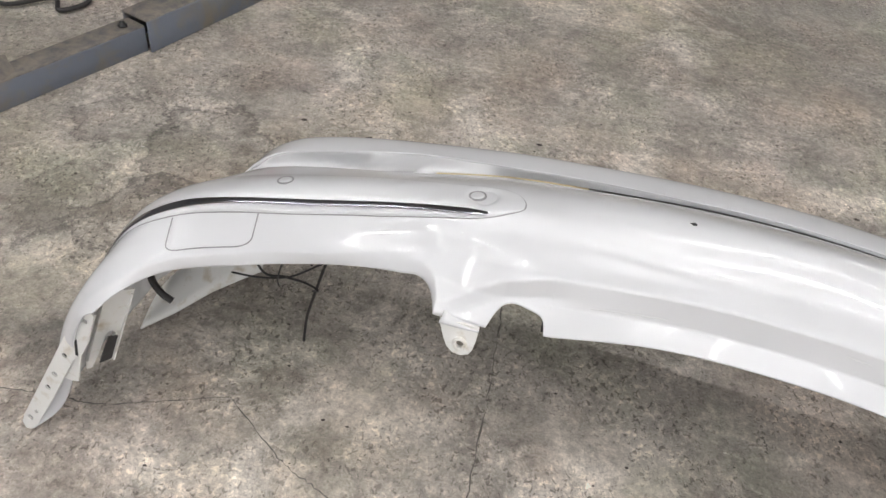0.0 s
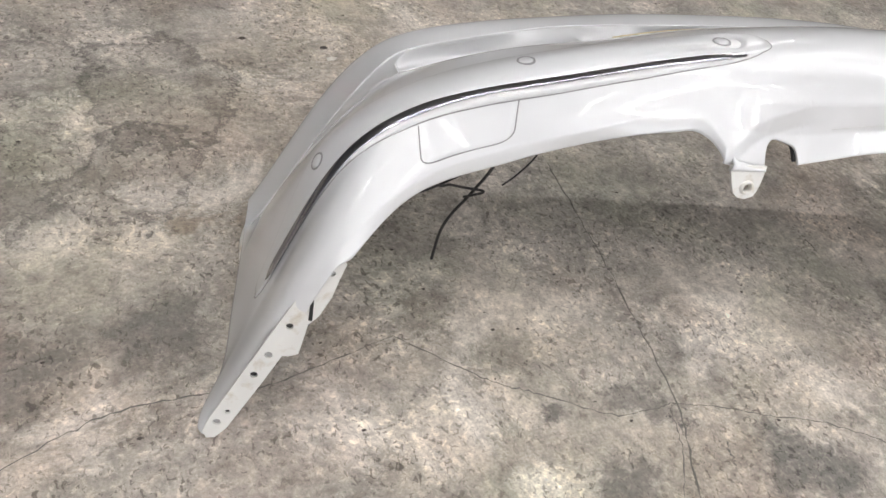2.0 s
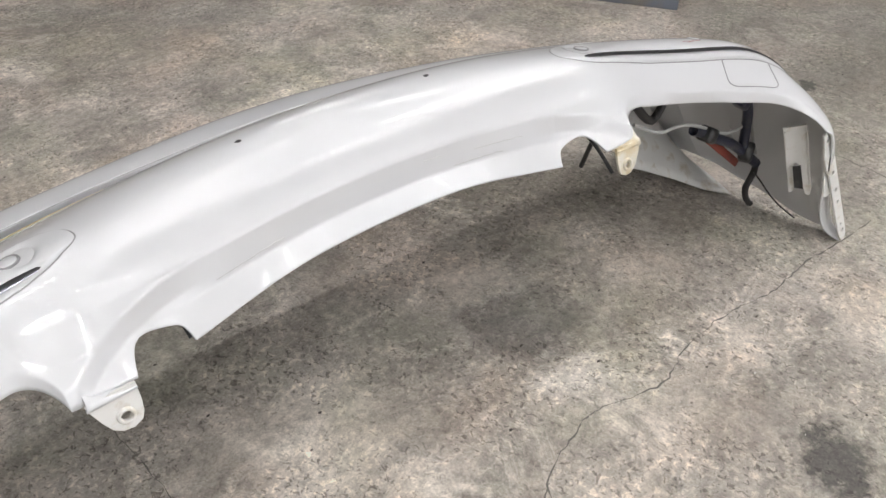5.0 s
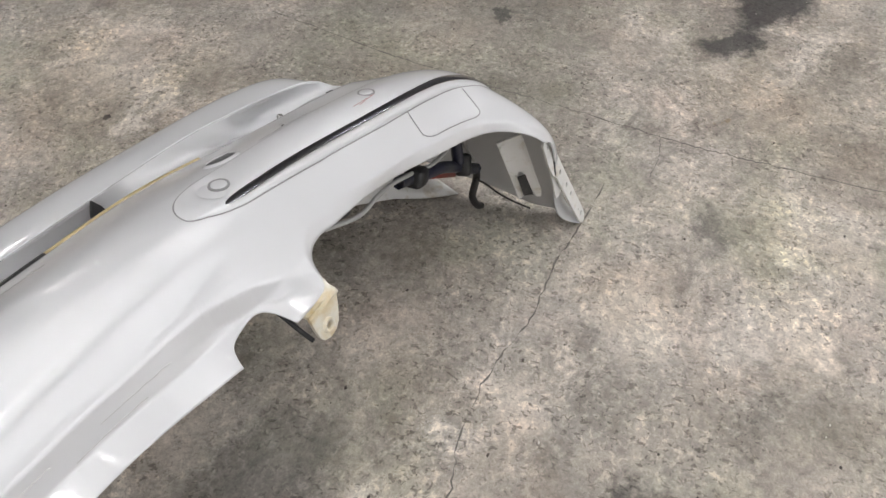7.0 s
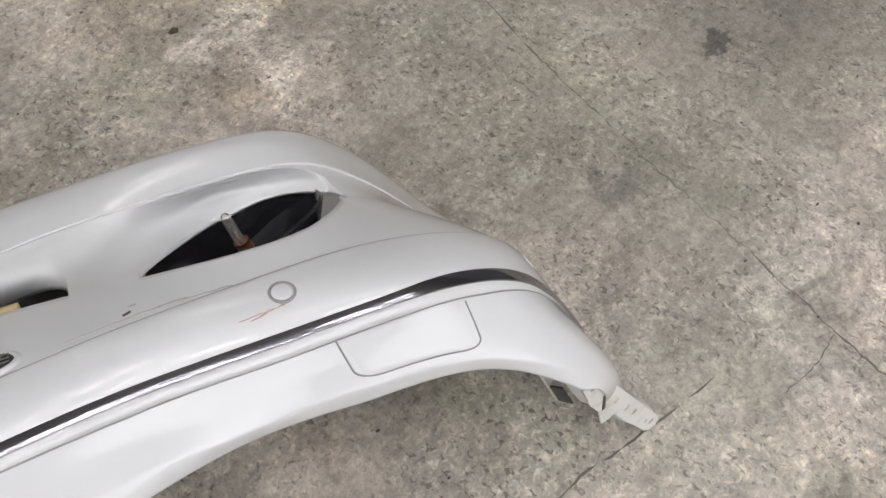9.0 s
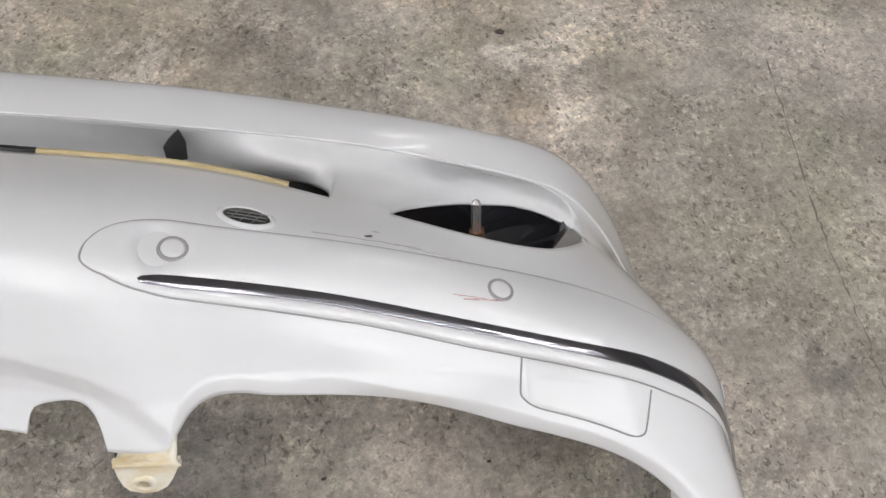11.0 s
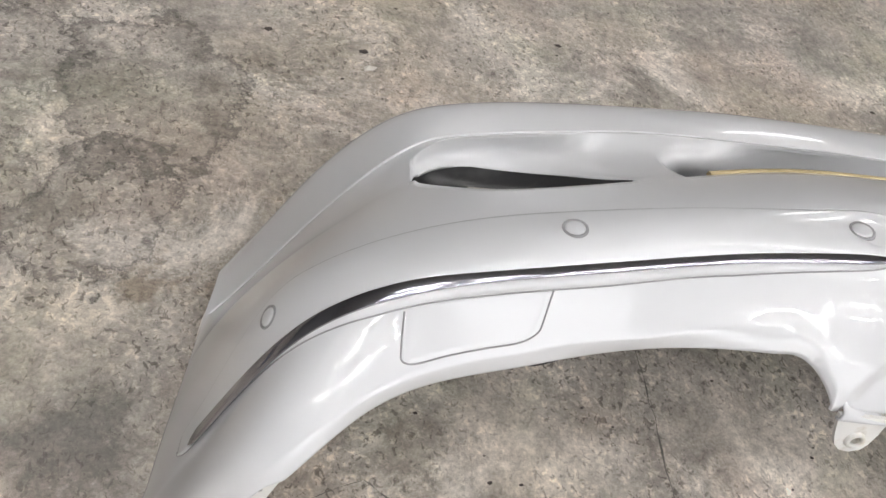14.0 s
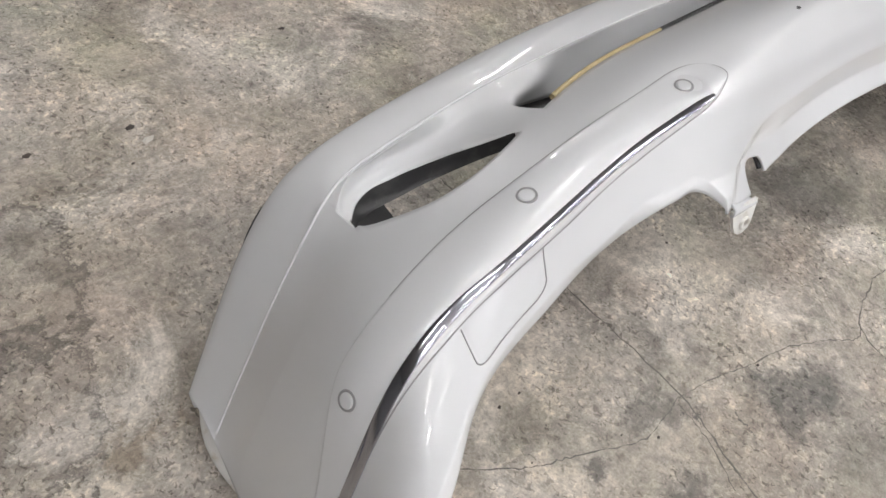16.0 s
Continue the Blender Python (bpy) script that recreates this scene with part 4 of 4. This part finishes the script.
# fine ridge along the crease, with its shade drawn as a grey line over the openings
def crease_line(x0, x1, n, off):
    return [Vector([float(np.interp(x0 + (x1 - x0) * k / n, CREASE_G[:, 0], CREASE_G[:, c])) for c in range(3)]) + Vector(off) for k in range(n + 1)]


part("crease_ridge", tube(crease_line(-0.842, 0.842, 130, (0, 0.0002, 0.0006)), 0.0017, 8, 1), PAINT, BUMPER)
part("crease_shade_line", tube(crease_line(-0.64, 0.64, 90, (0, -0.0010, 0.0010)), 0.0005, 5, 1, lambda t: max(0.2, min(1, 8 * t, 8 - 8 * t))), SEAM, BUMPER, "fine grey line drawing the shade along the crease")

# scuffs and scratches
for x0, x1, v0, v1, w, mat in ((0.538, 0.562, 3.62, 3.66, 0.0007, SCUFF), (0.545, 0.556, 3.55, 3.60, 0.0012, SCUFF), (0.566, 0.574, 3.66, 3.69, 0.0015, SCUFF), (0.552, 0.570, 3.60, 3.66, 0.0006, SCUFF),
                              (0.478, 0.484, 5.22, 5.26, 0.0026, BLACK), (0.484, 0.489, 5.38, 5.38, 0.0014, GREY_SCUFF), (0.44, 0.52, 5.12, 5.16, 0.0008, GREY_SCUFF), (0.50, 0.55, 5.16, 5.05, 0.0006, GREY_SCUFF),
                              (0.17, 0.21, 5.40, 5.36, 0.0012, GREY_SCUFF), (0.135, 0.15, 5.42, 5.42, 0.0008, GREY_SCUFF),
                              (0.10, 0.17, 1.1, 1.15, 0.0012, PALE_SCUFF), (0.13, 0.20, 1.5, 1.5, 0.0008, PALE_SCUFF), (-0.20, -0.12, 1.15, 1.2, 0.0009, PALE_SCUFF), (0.06, 0.085, 1.65, 1.62, 0.0008, PALE_SCUFF)):
    ribbon("scratch", [(x0 + (x1 - x0) * k / 8, v0 + (v1 - v0) * k / 8 + 0.02 * math.sin(3 * k)) for k in range(9)], w, 0.0028 if 2.6 < v0 < 5.0 else 0.0005, mat)
for a0, a1, dy, r in ((0.715, 0.745, 0.000, 0.0011), (0.700, 0.722, -0.012, 0.0008), (0.69, 0.735, -0.018, 0.0005)):
    pts = []
    for k in range(7):
        x = -(a0 + (a1 - a0) * k / 6)
        q = Vector([float(np.interp(x, LIP_G[:, 0], LIP_G[:, c])) for c in range(3)])
        pts.append(q + Vector((0, dy, 0.0012 + (0.004 if dy else 0))))
    part("scratch", tube(pts, r, 5, 2, lambda t: max(0.1, math.sin(math.pi * t))), BLACK, BUMPER)


# ---- brackets, cables and connectors behind the headlamp bays ----
def wing_bracket(side):
    """The white forked bracket beside the flange, with a dark window between its prongs."""
    up = Vector((side * -0.27, 0.20, 0.94)).normalized()
    wide = Vector((side * 0.62, -0.76, 0.0))
    wide = (wide - up * wide.dot(up)).normalized()
    m = Matrix((wide, up, wide.cross(up))).transposed().to_4x4()
    m.translation = Vector((side * 0.771, -0.121, 0.172))
    m = m @ Matrix.Diagonal((0.78, 0.92, 1, 1))
    out = [(-0.023, 0.078), (0.023, 0.078), (0.024, 0.0), (0.025, -0.064), (0.020, -0.080), (0.012, -0.076), (0.007, -0.045), (0.005, -0.012), (0.000, -0.002), (-0.006, -0.002), (-0.010, -0.014), (-0.011, -0.052), (-0.014, -0.066), (-0.019, -0.066), (-0.021, -0.040), (-0.022, 0.0)]
    b = part("wing_bracket", plate(out, [], 0.003, m), RAW, BUMPER, "white forked plastic bracket", False)
    for x0, x1, y0, y1 in ((-0.021, -0.0185, -0.064, 0.07), (0.0215, 0.024, -0.060, 0.07), (-0.012, -0.010, -0.060, -0.006)):
        part("bracket_rib", plate([(x0, y0), (x1, y0), (x1, y1), (x0, y1)], [], 0.010, m @ pose(0, 0, -0.0035)), RAW, b, "", False)
    # plain black plate that makes the window between the prongs dark
    part("bracket_black_plate", plate([(-0.010, -0.050), (0.008, -0.056), (0.006, -0.002), (-0.010, -0.002)], [], 0.002, m @ pose(0, 0, -0.010 if side < 0 else 0.010)), BLACK, b, "", False)


for side in (-1, 1):
    wing_bracket(side)


def cable(points, radius, mat, label=""):
    return part("cable", tube(points, radius, 7, 6), mat, BUMPER, label)


cable([(0.44, -0.02, 0.31), (0.50, -0.025, 0.279), (0.54, -0.025, 0.274), (0.577, -0.025, 0.265), (0.63, -0.025, 0.240), (0.69, -0.025, 0.210), (0.739, -0.025, 0.205), (0.755, -0.025, 0.225)], 0.0030, GREY_CABLE, "pale grey cable")
cable([(0.755, -0.025, 0.225), (0.765, -0.03, 0.20), (0.778, -0.035, 0.165), (0.79, -0.04, 0.14)], 0.0024, GREY_CABLE)
cable([(0.43, -0.02, 0.35), (0.455, -0.022, 0.322), (0.48, -0.022, 0.305), (0.50, -0.02, 0.32), (0.515, -0.015, 0.345)], 0.0065, RUBBER, "taped black wiring bundle")
cable([(0.53, 0.095, 0.255), (0.532, 0.118, 0.19), (0.535, 0.139, 0.123)], 0.0042, RUBBER, "black wire end hanging from the lamp opening")
cable([(0.60, -0.02, 0.245), (0.623, -0.022, 0.234), (0.66, -0.025, 0.212), (0.714, -0.027, 0.183), (0.76, -0.033, 0.148), (0.80, -0.04, 0.116)], 0.009, NAVY, "dark taped wiring bundle")
cable([(0.80, -0.04, 0.116), (0.803, -0.04, 0.098), (0.795, -0.04, 0.080), (0.790, -0.04, 0.066), (0.797, -0.042, 0.045), (0.808, -0.044, 0.030), (0.816, -0.045, 0.024)], 0.0060, RUBBER, "black hose end hanging over the floor")
cable([(0.79, -0.045, 0.105), (0.81, -0.055, 0.080), (0.825, -0.07, 0.055), (0.843, -0.09, 0.030), (0.858, -0.115, 0.012)], 0.0016, RUBBER)
cable([(0.734, -0.025, 0.256), (0.745, -0.027, 0.23), (0.748, -0.03, 0.20), (0.752, -0.032, 0.165)], 0.009, NAVY)
part("connector", box(0.050, 0.030, 0.034, Matrix.Translation((0.728, -0.02, 0.262)) @ pose(0, 0, 0, 10, 35, 15), 0.006), NAVY, BUMPER, "dark blue plastic connector")
part("connector", box(0.040, 0.026, 0.026, Matrix.Translation((0.640, -0.024, 0.225)) @ pose(0, 0, 0, 0, 30, 10), 0.006), BLACK, BUMPER)
part("connector", box(0.034, 0.024, 0.034, Matrix.Translation((0.765, -0.034, 0.150)) @ pose(0, 0, 0, 0, 40, 25), 0.006), BLACK, BUMPER)
part("tape_strip", box(0.18, 0.004, 0.014, Matrix.Translation((0.715, -0.012, 0.163)) @ pose(0, 0, 0, 0, 38, 0), 0.001), RED, BUMPER, "dull red plastic strip")
for pts, r, lb in (([(-0.535, 0.090, 0.270), (-0.547, 0.053, 0.222), (-0.564, 0.059, 0.161), (-0.578, 0.070, 0.112), (-0.586, 0.071, 0.077), (-0.589, 0.065, 0.029)], 0.0022, "black wire end hanging over the concrete"),
                   ([(-0.660, 0.045, 0.225), (-0.627, 0.026, 0.200), (-0.603, 0.037, 0.191), (-0.579, 0.050, 0.177), (-0.558, 0.043, 0.180), (-0.556, 0.045, 0.174), (-0.571, 0.063, 0.150)], 0.0018, "curled black wire end"),
                   ([(-0.535, 0.085, 0.255), (-0.549, 0.062, 0.222), (-0.566, 0.064, 0.201), (-0.614, 0.077, 0.149), (-0.663, 0.075, 0.130), (-0.700, 0.060, 0.140)], 0.0016, "thin dark wire"),
                   ([(-0.548, -0.050, 0.335), (-0.554, -0.060, 0.318), (-0.564, -0.052, 0.285), (-0.570, -0.039, 0.259)], 0.0011, "thin dark wire")):
    cable(pts, r, RUBBER, lb)
cable([(-0.755, -0.045, 0.215), (-0.752, -0.045, 0.195), (-0.742, -0.045, 0.178), (-0.728, -0.045, 0.170)], 0.005, RUBBER)
cable([(0.3025, -0.052, 0.356), (0.3030, -0.070, 0.346), (0.3035, -0.086, 0.334), (0.3065, -0.096, 0.322)], 0.0026, BLACK, "black bracket edge behind the tab")
for side in (-1, 1):
    part("notch_edge", tube([(side * 0.246, -0.042, 0.356), (side * 0.2425, -0.051, 0.349), (side * 0.241, -0.060, 0.341)], 0.003, 6, 4), BLACK, BUMPER)


# ---- things on the floor ----


def steel_beam(p, q, wide, high, label):
    """A hollow steel section lying on the floor, seen on its worn outer face."""
    p, q = Vector((*p, 0)), Vector((*q, 0))
    d = (q - p).normalized()
    m = Matrix((d, Vector((-d.y, d.x, 0)), Vector((0, 0, 1)))).transposed().to_4x4()
    m.translation = p
    n = (q - p).length
    ob = tagged(new("steel_beam"), label, "steel beam", "steel beams on the floor")
    ob.matrix_world = m
    t = 0.006
    part("web", box(n, t, high, pose(n / 2, t / 2, high / 2), 0.002), STEEL, ob)
    part("web", box(n, t, high, pose(n / 2, wide - t / 2, high / 2), 0.002), STEEL, ob)
    part("top_plate", box(n, wide - 0.002, t, pose(n / 2, wide / 2, high - t / 2 + 0.002), 0.002), DUSTY, ob, "dusty worn top plate")
    return ob


steel_beam((-1.122, 1.003), (-0.760, 1.648), 0.062, 0.061, "grey-blue painted hollow steel beam on the concrete")
steel_beam((-0.748, 1.640), (-0.490, 2.17), 0.085, 0.078, "taller grey-blue steel beam butted against another")
tagged(part("cable_coil", tube([(-1.25, 1.78, 0.01), (-1.15, 1.74, 0.012), (-1.06, 1.80, 0.015), (-1.02, 1.75, 0.012), (-0.98, 1.82, 0.01), (-1.05, 1.9, 0.012), (-1.2, 1.95, 0.01)], 0.006, 8, 8), RUBBER, None, "black cable looped behind the steel beam"), category="cable")
scrap = part("metal_scrap", plate([(-0.05, -0.03), (0.0, -0.035), (0.045, -0.02), (0.04, 0.03), (-0.045, 0.028)], [], 0.002, Matrix.Translation((-0.955, 1.36, 0.081)) @ pose(0, 0, 0, 35, 20, 60)), DUSTY, None, "", False)
tagged(scrap, "bent dusty scrap of sheet metal lying on the beam", "scrap metal")
tagged(part("bolt", lathe(((0, 0.012), (0.006, 0.012), (0.0065, 0.006), (0.011, 0.005), (0.011, 0.0), (0, 0)), Matrix.Translation((-0.805, 1.632, 0.063)), 8), BLACK, None, "dark bolt end standing on the dusty beam"), category="bolt")
steel_beam((1.60, 1.99), (2.0, 1.02), 0.13, 0.07, "dark grey-blue steel beam end lying on the concrete")
drum = tagged(part("drum", lathe(((0, 0), (0.085, 0), (0.095, 0.01), (0.095, 0.05), (0.080, 0.06), (0.080, 0.11), (0.095, 0.12), (0.095, 0.16), (0, 0.165)), Matrix.Translation((-0.745, 2.19, 0)), 26), RED, None, "dark red grimy drum standing behind the steel beam"), category="drum")
part("hub", lathe(((0, 0.160), (0.035, 0.160), (0.035, 0.185), (0, 0.188)), Matrix.Translation((-0.745, 2.19, 0)), 16), BLACK, drum)


def chips(name, label, mat, spots, n, seed, small):
    """Grit lying about, one object."""
    rnd = random.Random(seed)
    verts, faces = [], []
    places = [(x, y, r) for x, y, r in spots] + [(rnd.uniform(-1.3, 2.3), rnd.uniform(-0.2, 2.6), small * rnd.uniform(0.5, 1.5)) for _ in range(n)]
    for x, y, r in places:
        k, b = 5, len(verts)
        turn = rnd.uniform(0, 6.3)
        for i in range(k):
            t = turn + 2 * math.pi * i / k
            rr = r * rnd.uniform(0.6, 1.2)
            verts.append((x + rr * math.cos(t) * 1.3, y + rr * math.sin(t) * 0.8, 0.0002))
        verts.append((x, y, r * 0.5))
        faces += [(b + i, b + (i + 1) % k, b + k) for i in range(k)]
    me = bpy.data.meshes.new(name)
    me.from_pydata(verts, [], faces)
    me.materials.append(mat)
    return tagged(new(name, me), label, "debris", kind="stuff")


chips("dark_grit", "dark grit and crumbs scattered on the concrete", CHIP, [(-0.344, 1.464, 0.008), (-0.195, 1.432, 0.009), (0.172, 1.505, 0.006), (1.222, 1.196, 0.009), (0.849, 1.409, 0.006)], 420, 4, 0.0022)
chips("pale_grit", "pale chips scattered on the concrete", PALE_CHIP, [(-0.190, 1.395, 0.010)], 160, 9, 0.0020)
